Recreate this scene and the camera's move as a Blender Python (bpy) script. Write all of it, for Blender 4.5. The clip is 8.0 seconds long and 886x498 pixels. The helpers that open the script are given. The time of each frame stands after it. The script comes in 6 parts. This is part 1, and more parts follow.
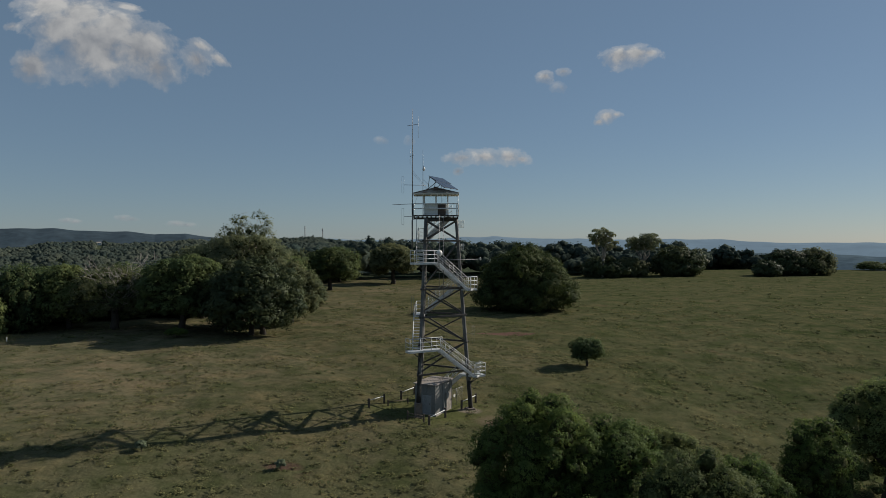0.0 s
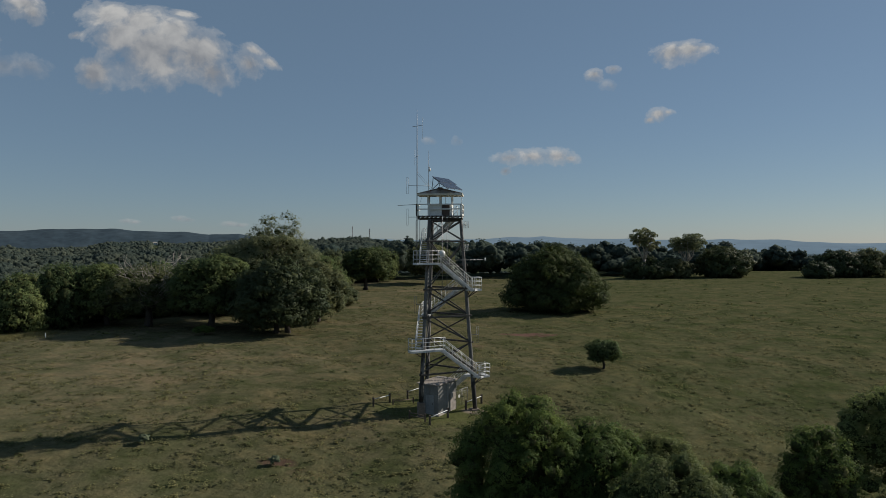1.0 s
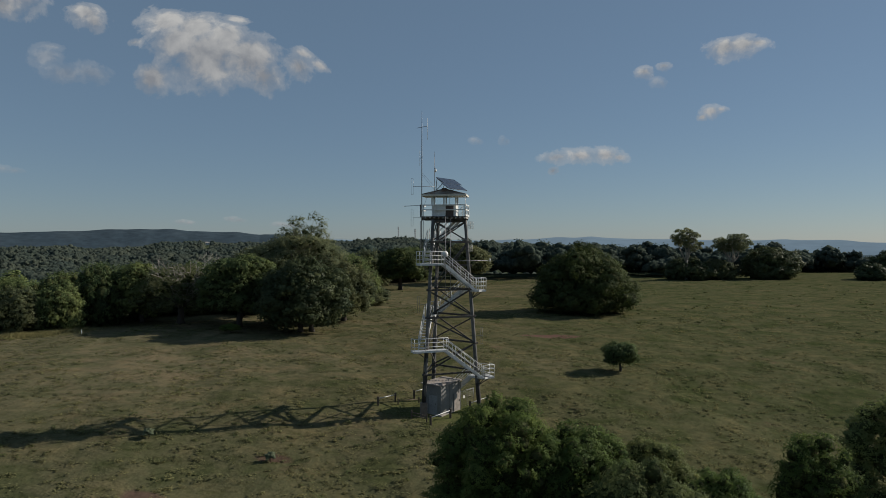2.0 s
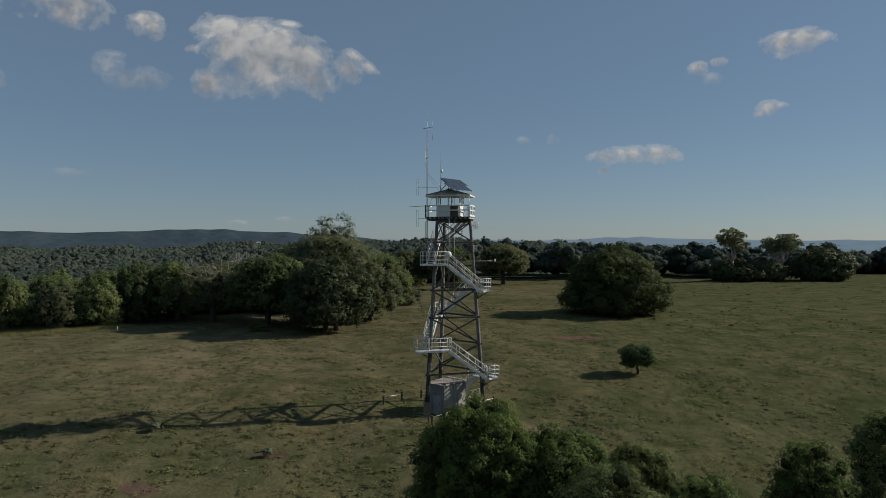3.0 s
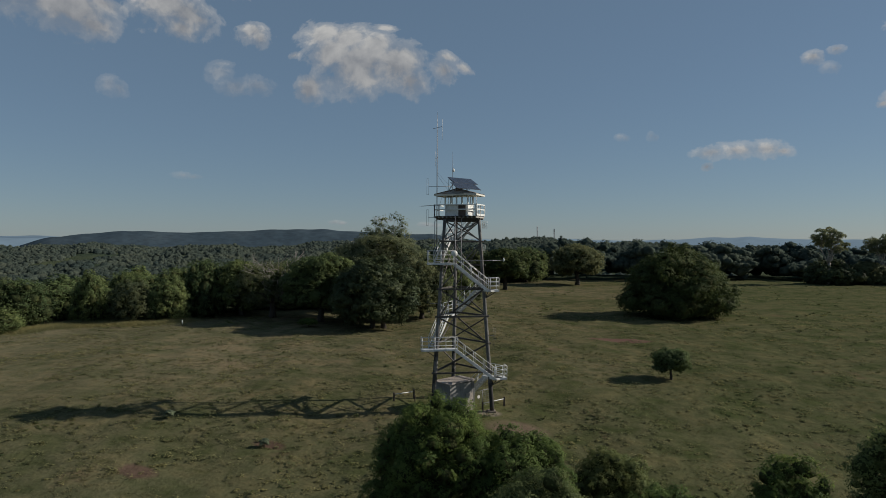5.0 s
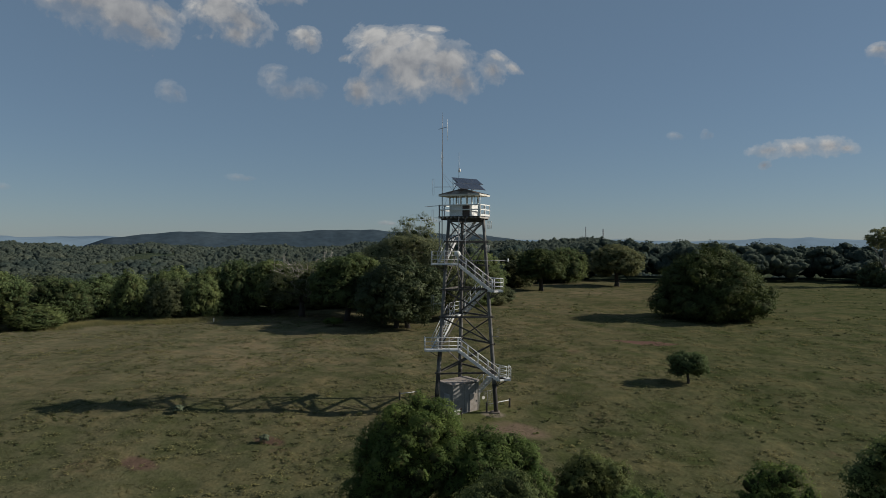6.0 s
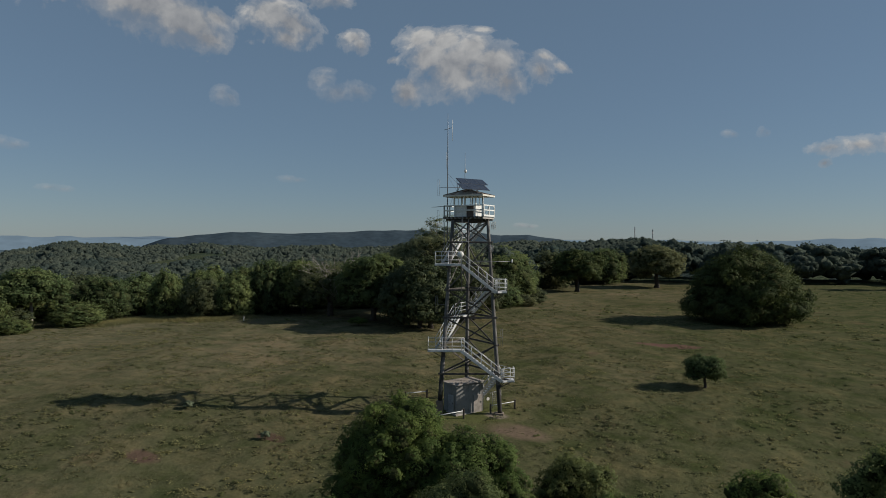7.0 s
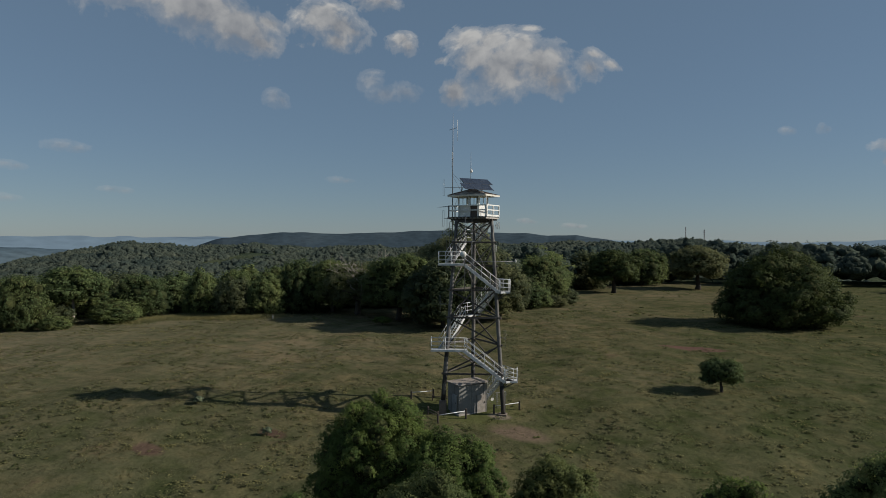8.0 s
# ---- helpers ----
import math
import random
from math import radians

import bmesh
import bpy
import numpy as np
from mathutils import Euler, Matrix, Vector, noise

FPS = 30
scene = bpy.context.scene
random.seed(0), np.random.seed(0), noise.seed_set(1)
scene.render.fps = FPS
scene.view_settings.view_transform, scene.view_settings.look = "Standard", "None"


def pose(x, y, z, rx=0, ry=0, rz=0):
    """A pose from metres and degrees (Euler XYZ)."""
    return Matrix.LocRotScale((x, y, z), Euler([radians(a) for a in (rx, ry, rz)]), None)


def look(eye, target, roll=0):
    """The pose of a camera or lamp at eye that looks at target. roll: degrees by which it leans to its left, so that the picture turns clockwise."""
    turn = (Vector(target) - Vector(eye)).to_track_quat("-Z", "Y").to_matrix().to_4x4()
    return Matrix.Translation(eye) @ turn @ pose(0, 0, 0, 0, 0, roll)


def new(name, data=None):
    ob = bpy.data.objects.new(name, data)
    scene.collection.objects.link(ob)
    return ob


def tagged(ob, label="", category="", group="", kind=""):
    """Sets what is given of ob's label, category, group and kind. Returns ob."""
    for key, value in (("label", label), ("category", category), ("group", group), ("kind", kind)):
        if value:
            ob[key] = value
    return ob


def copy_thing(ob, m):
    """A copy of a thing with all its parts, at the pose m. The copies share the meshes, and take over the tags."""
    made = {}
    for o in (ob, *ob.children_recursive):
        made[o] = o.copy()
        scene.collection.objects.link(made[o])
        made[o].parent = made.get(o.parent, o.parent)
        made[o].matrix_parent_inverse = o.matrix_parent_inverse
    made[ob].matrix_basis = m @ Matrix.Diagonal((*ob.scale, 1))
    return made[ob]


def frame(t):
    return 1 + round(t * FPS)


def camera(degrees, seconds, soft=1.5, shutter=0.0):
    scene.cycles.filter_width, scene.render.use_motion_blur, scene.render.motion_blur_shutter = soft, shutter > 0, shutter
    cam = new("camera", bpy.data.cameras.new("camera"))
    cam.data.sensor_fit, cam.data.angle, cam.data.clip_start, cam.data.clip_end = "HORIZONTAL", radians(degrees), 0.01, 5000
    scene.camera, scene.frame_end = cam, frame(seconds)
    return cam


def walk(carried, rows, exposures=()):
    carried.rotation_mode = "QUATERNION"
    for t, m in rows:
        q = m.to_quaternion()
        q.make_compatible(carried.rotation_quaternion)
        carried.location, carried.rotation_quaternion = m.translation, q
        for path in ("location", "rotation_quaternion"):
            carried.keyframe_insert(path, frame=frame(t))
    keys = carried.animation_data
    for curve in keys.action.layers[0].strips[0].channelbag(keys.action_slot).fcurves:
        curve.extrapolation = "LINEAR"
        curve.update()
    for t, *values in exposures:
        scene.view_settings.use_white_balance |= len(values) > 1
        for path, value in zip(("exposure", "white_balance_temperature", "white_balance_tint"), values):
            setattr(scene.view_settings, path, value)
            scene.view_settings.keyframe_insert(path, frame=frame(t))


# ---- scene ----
cam = camera(66.7, 8.0, 0.7)
METRES, EYE, TILT, LEAN, TURN = 31.0, 14.3, -0.6, 0.0, 0.0
ROWS = [
    (0.0, 0.0, 0.0, 0.0, 0.0, -0.0, 0.0),
    (0.5, 0.0598, -0.0009, 0.0002, 1.96, -0.01, -0.04),
    (1.0, 0.125, 0.0009, 0.0009, 4.08, 0.01, -0.08),
    (1.5, 0.1851, 0.0043, 0.0016, 6.04, 0.01, -0.13),
    (3.0, 0.3721, 0.0289, 0.004, 12.24, 0.0, -0.26),
    (3.5, 0.4306, 0.0409, 0.0041, 14.19, -0.03, -0.3),
    (4.0, 0.4937, 0.0565, 0.0038, 16.32, -0.02, -0.35),
    (4.5, 0.5519, 0.0728, 0.0032, 18.28, -0.05, -0.4),
    (6.0, 0.7306, 0.1389, 0.004, 24.49, -0.06, -0.55),
    (6.5, 0.7854, 0.1634, 0.0047, 26.45, -0.07, -0.58),
    (7.0, 0.8435, 0.1924, 0.0054, 28.57, -0.06, -0.63),
    (7.5, 0.8963, 0.2213, 0.006, 30.51, -0.08, -0.68),
    (8.0, 0.9527, 0.2539, 0.0061, 32.64, -0.09, -0.73),
]
walk(cam, [(t, pose(0, 0, EYE, TILT, LEAN, TURN) @ pose(METRES * x, METRES * y, METRES * z, 90 + pitch, roll, yaw)) for t, x, y, z, yaw, pitch, roll in ROWS], [(0.0, 0.0), (4.0, -0.03), (8.0, -0.07)])

# ---- world, sun, exposure ----
SUN_EL, SUN_X, SUN_Y = radians(29), 0.885, 0.465
world = bpy.data.worlds.new("sky")
scene.world = world
world.use_nodes = True
wn, wl = world.node_tree.nodes, world.node_tree.links
wn.clear()
sky = wn.new("ShaderNodeTexSky")
sky.sky_type, sky.sun_disc = "NISHITA", False
sky.sun_elevation, sky.sun_rotation = SUN_EL, math.atan2(SUN_X, SUN_Y)
sky.altitude, sky.air_density, sky.dust_density, sky.ozone_density = 500, 0.9, 0.3, 3.0
background, world_out = wn.new("ShaderNodeBackground"), wn.new("ShaderNodeOutputWorld")
background.inputs["Strength"].default_value = 0.0615
haze = wn.new("ShaderNodeMix")
haze.data_type = "RGBA"
haze.inputs[0].default_value, haze.inputs[7].default_value = 0.5, (2.6, 3.85, 5.1, 1.0)
wl.new(sky.outputs[0], haze.inputs[6])
wl.new(haze.outputs[2], background.inputs["Color"])
wl.new(background.outputs[0], world_out.inputs["Surface"])
sun = new("sun", bpy.data.lights.new("sun", "SUN"))
sun.data.energy, sun.data.angle, sun.data.color = 4.5, radians(0.5), (1.0, 0.93, 0.82)
flat = math.cos(SUN_EL) / math.hypot(SUN_X, SUN_Y)
sun.matrix_world = look((60, 60, 80), Vector((60, 60, 80)) - Vector((SUN_X * flat, SUN_Y * flat, math.sin(SUN_EL))))


# ---- materials ----
def material(name):
    m = bpy.data.materials.new(name)
    m.use_nodes = True
    return m, m.node_tree.nodes, m.node_tree.links, m.node_tree.nodes["Principled BSDF"]


def noise_node(n, l, scale, detail=4.0, vector=None, rough=0.55):
    t = n.new("ShaderNodeTexNoise")
    t.inputs["Scale"].default_value, t.inputs["Detail"].default_value, t.inputs["Roughness"].default_value = scale, detail, rough
    if vector is not None:
        l.new(vector, t.inputs["Vector"])
    return t


def ramp(n, l, fac, stops):
    r = n.new("ShaderNodeValToRGB")
    while len(r.color_ramp.elements) < len(stops):
        r.color_ramp.elements.new(0.5)
    for e, (p, c) in zip(r.color_ramp.elements, stops):
        e.position, e.color = p, (*c, 1.0)
    l.new(fac, r.inputs["Fac"])
    return r


def mix(n, l, fac, a, b, kind="MIX"):
    m = n.new("ShaderNodeMix")
    m.data_type, m.blend_type = "RGBA", kind
    for socket, value in ((m.inputs[0], fac), (m.inputs[6], a), (m.inputs[7], b)):
        if isinstance(value, bpy.types.NodeSocket):
            l.new(value, socket)
        elif isinstance(value, tuple):
            socket.default_value = (*value, 1.0)
        else:
            socket.default_value = value
    return m.outputs[2]


def bump(n, l, b, height, strength, distance):
    node = n.new("ShaderNodeBump")
    node.inputs["Strength"].default_value, node.inputs["Distance"].default_value = strength, distance
    l.new(height, node.inputs["Height"])
    l.new(node.outputs[0], b.inputs["Normal"])


def worn(name, colour, wear, scale=3.0, rough=0.6, metal=0.0, grain=40.0, low=0.45, high=0.75, relief=0.01):
    """A surface of one colour with patches of wear and a fine grain."""
    m, n, l, b = material(name)
    where = n.new("ShaderNodeTexCoord").outputs["Object"]
    big, fine = noise_node(n, l, scale, 5, where), noise_node(n, l, grain, 3, where)
    patch = ramp(n, l, big.outputs[0], [(low, (0, 0, 0)), (high, (1, 1, 1))])
    base = mix(n, l, patch.outputs[0], colour, wear)
    tone = ramp(n, l, fine.outputs[0], [(0.3, (0.75, 0.75, 0.75)), (0.7, (1.1, 1.1, 1.1))])
    l.new(mix(n, l, 1.0, base, tone.outputs[0], "MULTIPLY"), b.inputs["Base Color"])
    b.inputs["Roughness"].default_value, b.inputs["Metallic"].default_value = rough, metal
    bump(n, l, b, fine.outputs[0], 0.4, relief)
    return m


def timber(name, dark, light, stretch=(14, 14, 0.7), rough=0.85):
    """Weathered wood with its grain along z."""
    m, n, l, b = material(name)
    where = n.new("ShaderNodeTexCoord").outputs["Object"]
    mapping = n.new("ShaderNodeMapping")
    mapping.inputs["Scale"].default_value = stretch
    l.new(where, mapping.inputs["Vector"])
    grain, stain = noise_node(n, l, 1.0, 6, mapping.outputs[0], 0.65), noise_node(n, l, 0.8, 4, where)
    base = ramp(n, l, grain.outputs[0], [(0.3, dark), (0.7, light)])
    tone = ramp(n, l, stain.outputs[0], [(0.35, (0.6, 0.6, 0.6)), (0.65, (1.1, 1.1, 1.1))])
    l.new(mix(n, l, 1.0, base.outputs[0], tone.outputs[0], "MULTIPLY"), b.inputs["Base Color"])
    b.inputs["Roughness"].default_value = rough
    bump(n, l, b, grain.outputs[0], 0.5, 0.01)
    return m


def foliage(name, dark, mid, light, through_light=0.3, patch_scale=0.25, shine=0.5, gloss=0.12, mottle=0.0):
    """Leaves: each its own tone, clumps that differ, a little light through them."""
    m, n, l, b = material(name)
    island = n.new("ShaderNodeNewGeometry").outputs["Random Per Island"]
    where = n.new("ShaderNodeTexCoord").outputs["Object"]
    clump = noise_node(n, l, patch_scale, 3, where)
    calm = [tuple(0.55 * a + 0.45 * b for a, b in zip(mid, c)) for c in (dark, light)]
    tone = ramp(n, l, island, [(0.0, calm[0]), (0.55, mid), (1.0, calm[1])])
    shift = ramp(n, l, clump.outputs[0], [(0.35, (0.7, 0.75, 0.75)), (0.65, (1.2, 1.1, 0.95))])
    colour = mix(n, l, 1.0, tone.outputs[0], shift.outputs[0], "MULTIPLY")
    if mottle:
        speck = noise_node(n, l, mottle, 4, where, 0.7)
        spots = ramp(n, l, speck.outputs[0], [(0.32, (0.45, 0.5, 0.52)), (0.5, (1, 1, 1)), (0.7, (1.5, 1.42, 1.3))])
        colour = mix(n, l, 1.0, colour, spots.outputs[0], "MULTIPLY")
        bump(n, l, b, speck.outputs[0], 1.0, 0.8 / mottle)
    whole = n.new("ShaderNodeObjectInfo").outputs["Random"]
    each = ramp(n, l, whole, [(0.0, (0.8, 0.85, 0.85)), (1.0, (1.15, 1.1, 1.0))])
    colour = mix(n, l, 1.0, colour, each.outputs[0], "MULTIPLY")
    l.new(colour, b.inputs["Base Color"])
    b.inputs["Roughness"].default_value, b.inputs["Specular IOR Level"].default_value = shine + 0.2, gloss
    behind, both = n.new("ShaderNodeBsdfTranslucent"), n.new("ShaderNodeMixShader")
    l.new(colour, behind.inputs["Color"])
    both.inputs[0].default_value = through_light
    l.new(b.outputs[0], both.inputs[1])
    l.new(behind.outputs[0], both.inputs[2])
    l.new(both.outputs[0], n["Material Output"].inputs["Surface"])
    return m


def ground_material():
    """Dry pasture: olive and straw grass, greener and bare red-brown patches, fine tussocky relief."""
    m, n, l, b = material("pasture")
    where = n.new("ShaderNodeTexCoord").outputs["Object"]
    wide, middle = noise_node(n, l, 0.035, 5, where), noise_node(n, l, 0.22, 5, where, 0.6)
    small, fine = noise_node(n, l, 0.8, 6, where, 0.66), noise_node(n, l, 4.5, 5, where, 0.75)
    base = ramp(n, l, wide.outputs[0], [(0.32, (0.084, 0.084, 0.049)), (0.5, (0.11, 0.102, 0.065)), (0.68, (0.145, 0.124, 0.088))])
    patch = ramp(n, l, middle.outputs[0], [(0.36, (0.62, 0.73, 0.56)), (0.5, (0.95, 0.96, 0.9)), (0.64, (1.24, 1.12, 1.04))])
    colour = mix(n, l, 1.0, base.outputs[0], patch.outputs[0], "MULTIPLY")
    clump = ramp(n, l, small.outputs[0], [(0.34, (0.66, 0.7, 0.6)), (0.48, (0.9, 0.9, 0.88)), (0.66, (1.16, 1.11, 1.04))])
    colour = mix(n, l, 1.0, colour, clump.outputs[0], "MULTIPLY")
    blades = ramp(n, l, fine.outputs[0], [(0.3, (0.62, 0.64, 0.58)), (0.7, (1.32, 1.3, 1.24))])
    colour = mix(n, l, 1.0, colour, blades.outputs[0], "MULTIPLY")
    # lusher, greener grass low on the right slope, darkened too for cloud shade
    split = n.new("ShaderNodeSeparateXYZ")
    l.new(where, split.inputs[0])
    lush_shade = n.new("ShaderNodeMath")
    lush_shade.operation, lush_shade.inputs[1].default_value = "MULTIPLY_ADD", 45.0
    l.new(middle.outputs[0], lush_shade.inputs[0])
    # and on the weedy slope in front of the tower
    slope = n.new("ShaderNodeMapRange")
    slope.inputs["From Min"].default_value, slope.inputs["From Max"].default_value, slope.inputs["To Max"].default_value = 53, 35, 34
    l.new(split.outputs["Y"], slope.inputs["Value"])
    both = n.new("ShaderNodeMath")
    both.operation = "ADD"
    l.new(split.outputs["X"], both.inputs[0])
    l.new(slope.outputs[0], both.inputs[1])
    l.new(both.outputs[0], lush_shade.inputs[2])
    span = n.new("ShaderNodeMapRange")
    span.inputs["From Min"].default_value, span.inputs["From Max"].default_value, span.inputs["To Max"].default_value = 14, 55, 0.7
    l.new(lush_shade.outputs[0], span.inputs["Value"])
    green = mix(n, l, 1.0, (0.08, 0.088, 0.047), clump.outputs[0], "MULTIPLY")
    green = mix(n, l, 1.0, green, patch.outputs[0], "MULTIPLY")
    colour = mix(n, l, span.outputs[0], colour, green)
    # paler straw to the left, lightened also for sunlight the grass throws back
    dry = n.new("ShaderNodeMapRange")
    dry.inputs["From Min"].default_value, dry.inputs["From Max"].default_value, dry.inputs["To Max"].default_value = -5, -80, 0.34
    l.new(split.outputs["X"], dry.inputs["Value"])
    straw = mix(n, l, 1.0, (0.22, 0.2, 0.138), clump.outputs[0], "MULTIPLY")
    colour = mix(n, l, dry.outputs[0], colour, straw)
    bare = noise_node(n, l, 0.09, 6, where, 0.7)
    bare.inputs["Distortion"].default_value = 0.6
    soil = ramp(n, l, bare.outputs[0], [(0.62, (0, 0, 0)), (0.72, (0.7, 0.7, 0.7))])
    colour = mix(n, l, soil.outputs[0], colour, (0.15, 0.095, 0.065))
    for x, y, rx, ry, tint, rag in BARE:
        spot = n.new("ShaderNodeMapping")
        spot.vector_type = "TEXTURE"
        spot.inputs["Location"].default_value, spot.inputs["Scale"].default_value = (x, y, 0), (rx, ry, 100)
        l.new(where, spot.inputs["Vector"])
        ball = n.new("ShaderNodeVectorMath")
        ball.operation = "LENGTH"
        l.new(spot.outputs[0], ball.inputs[0])
        ragged = n.new("ShaderNodeMath")
        ragged.operation, ragged.inputs[1].default_value = "MULTIPLY_ADD", rag
        l.new(small.outputs[0], ragged.inputs[0])
        l.new(ball.outputs["Value"], ragged.inputs[2])
        mask = ramp(n, l, ragged.outputs[0], [(0.5 + rag * 0.4, (0.75, 0.75, 0.75)), (min(1.0, 0.75 + rag * 0.5), (0, 0, 0))])
        colour = mix(n, l, mask.outputs[0], colour, tint)
    l.new(colour, b.inputs["Base Color"])
    b.inputs["Roughness"].default_value, b.inputs["Specular IOR Level"].default_value = 0.95, 0.0
    total = n.new("ShaderNodeMath")
    total.operation, total.inputs[1].default_value = "MULTIPLY_ADD", 0.1
    l.new(fine.outputs[0], total.inputs[0])
    l.new(small.outputs[0], total.inputs[2])
    bump(n, l, b, total.outputs[0], 1.0, 0.17)
    return m


def cloud_material(lobes, opacity):
    """Vapour of one cumulus, thick where its lobes are: a glow with ragged edges, sunlit tops and a grey belly painted
    in.
    """
    m, n, l, b = material("cloud_vapour")
    n.remove(b)
    coords, info = n.new("ShaderNodeTexCoord"), n.new("ShaderNodeObjectInfo")

    def maths(kind, a, b_, c=None):
        k = n.new("ShaderNodeMath")
        k.operation = kind
        for socket, value in zip(k.inputs, (a, b_, c)):
            if isinstance(value, bpy.types.NodeSocket):
                l.new(value, socket)
            elif value is not None:
                socket.default_value = value
        return k.outputs[0]

    seed = maths("MULTIPLY", info.outputs["Random"], 50.0)
    noises = []
    small = min(1.0, 1.6 / max(r for *_, r, q in lobes))
    for scale, detail in ((0.42 * (1 + 1.6 * small), 9), (1.7 * (1 + small), 7)):
        t = n.new("ShaderNodeTexNoise")
        t.noise_dimensions = "4D"
        t.inputs["Scale"].default_value, t.inputs["Detail"].default_value, t.inputs["Roughness"].default_value = scale, detail, 0.52
        t.inputs["Distortion"].default_value = 0.3
        l.new(coords.outputs["Object"], t.inputs["Vector"])
        l.new(seed, t.inputs["W"])
        noises.append(maths("SUBTRACT", t.outputs[0], 0.5))
    thick = None
    for x, z, rx, rz in lobes:
        spot = n.new("ShaderNodeMapping")
        spot.vector_type = "TEXTURE"
        spot.inputs["Location"].default_value, spot.inputs["Scale"].default_value = (x, 0, z), (rx * 1.2, 1e6, rz * 1.2)
        l.new(coords.outputs["Object"], spot.inputs["Vector"])
        ball = n.new("ShaderNodeVectorMath")
        ball.operation = "LENGTH"
        l.new(spot.outputs[0], ball.inputs[0])
        one = maths("MULTIPLY", maths("SUBTRACT", 1.0, ball.outputs["Value"]), min(1.0, 0.66 + 0.2 * min(rx, rz)))
        thick = one if thick is None else maths("SMOOTH_MAX", thick, one, 0.25)
    vapour = maths("ADD", thick, maths("ADD", maths("MULTIPLY", noises[0], 1.5 * min(1.0, 0.45 + 0.28 * max(q for *_, q in lobes))), maths("MULTIPLY", noises[1], 0.36)))
    alpha = ramp(n, l, vapour, [(0.0, (0, 0, 0)), (0.26, (0.34 * opacity,) * 3), (0.74, (opacity,) * 3)])
    alpha.color_ramp.interpolation = "EASE"
    level = n.new("ShaderNodeSeparateXYZ")
    l.new(coords.outputs["Generated"], level.inputs[0])
    # painted shading: brighter with height, greyer where the vapour is thick
    light = maths("ADD", maths("MULTIPLY_ADD", level.outputs["Z"], 0.62, 0.02), maths("MULTIPLY", thick, -0.2))
    light = maths("ADD", light, maths("ADD", maths("MULTIPLY", noises[0], 0.75), maths("MULTIPLY", noises[1], 0.1)))
    tone = ramp(n, l, light, [(0.0, (0.225, 0.24, 0.265)), (0.42, (0.475, 0.474, 0.466))])
    glow, clear, both = (n.new("ShaderNode" + k) for k in ("Emission", "BsdfTransparent", "MixShader"))
    l.new(tone.outputs[0], glow.inputs["Color"])
    l.new(alpha.outputs[0], both.inputs[0])
    l.new(clear.outputs[0], both.inputs[1])
    l.new(glow.outputs[0], both.inputs[2])
    l.new(both.outputs[0], n["Material Output"].inputs["Surface"])
    return m


# bare and reddish spots in the pasture: x, y, half lengths, colour, raggedness
BARE = [
    (5.3, 57.2, 4.2, 2.4, (0.17, 0.12, 0.09), 0.35),
    (9.5, 100.5, 9.0, 2.6, (0.16, 0.085, 0.075), 0.9),
    (-11.0, 46.0, 2.2, 1.4, (0.10, 0.058, 0.048), 0.6),
    (-16.4, 38.5, 2.6, 1.5, (0.11, 0.066, 0.054), 0.6),
    (-1.0, 59.5, 8.5, 7.0, (0.095, 0.105, 0.04), 0.6),
    (2.4, 59.6, 1.7, 1.3, (0.26, 0.21, 0.17), 0.35),
]
PASTURE = ground_material()
LEG_WOOD = timber("weathered_pole", (0.062, 0.059, 0.056), (0.24, 0.228, 0.212))
PALE_WOOD = timber("pale_timber", (0.3, 0.285, 0.26), (0.5, 0.47, 0.43), (6, 6, 6))
DARK_WOOD = timber("dark_timber", (0.045, 0.04, 0.036), (0.13, 0.115, 0.10), (6, 6, 6))
BRACE_WOOD = timber("grey_brace_timber", (0.075, 0.07, 0.065), (0.2, 0.185, 0.17), (6, 6, 6))
POST_WOOD = timber("post_wood", (0.06, 0.045, 0.035), (0.16, 0.12, 0.09))
STEEL = worn("galvanised_steel", (0.66, 0.67, 0.67), (0.46, 0.46, 0.45), 2.5, 0.5, 0.18, 30)
WHITE = worn("white_paint", (0.8, 0.8, 0.77), (0.6, 0.57, 0.5), 2.0, 0.55, 0, 25, 0.55, 0.85)
CREAM = worn("eave_paint", (0.74, 0.71, 0.63), (0.6, 0.55, 0.46), 1.5, 0.6, 0, 25)
PALE_ROOF = worn("faded_roof_iron", (0.44, 0.4, 0.35), (0.25, 0.13, 0.08), 1.7, 0.7, 0.1, 20, 0.5, 0.66)
ROOF = worn("rusted_roof_iron", (0.30, 0.24, 0.2), (0.26, 0.12, 0.07), 2.2, 0.7, 0.1, 20)
CONCRETE = worn("concrete", (0.38, 0.34, 0.30), (0.24, 0.21, 0.18), 2.5, 0.9, 0, 18)
TAR = worn("tarred_pole", (0.035, 0.031, 0.028), (0.085, 0.074, 0.064), 1.6, 0.8, 0, 14, 0.5, 0.75)
FOOTING = worn("stained_footing", (0.2, 0.16, 0.13), (0.13, 0.1, 0.085), 2.5, 0.9, 0, 14)
SHED_WALL = worn("grey_cladding", (0.24, 0.235, 0.22), (0.185, 0.178, 0.168), 1.6, 0.7, 0, 15)
SHED_DOOR = worn("shed_door_paint", (0.35, 0.35, 0.345), (0.25, 0.245, 0.24), 1.8, 0.6, 0, 15)
SHED_ROOF = worn("weathered_sheet_roof", (0.36, 0.32, 0.285), (0.23, 0.19, 0.16), 1.2, 0.75, 0.1, 12)
DOOR_DARK = worn("brown_door", (0.09, 0.06, 0.045), (0.05, 0.035, 0.03), 3, 0.6, 0, 30)
ANTENNA = worn("dull_aluminium", (0.28, 0.28, 0.29), (0.18, 0.18, 0.18), 4, 0.5, 0.5, 40)
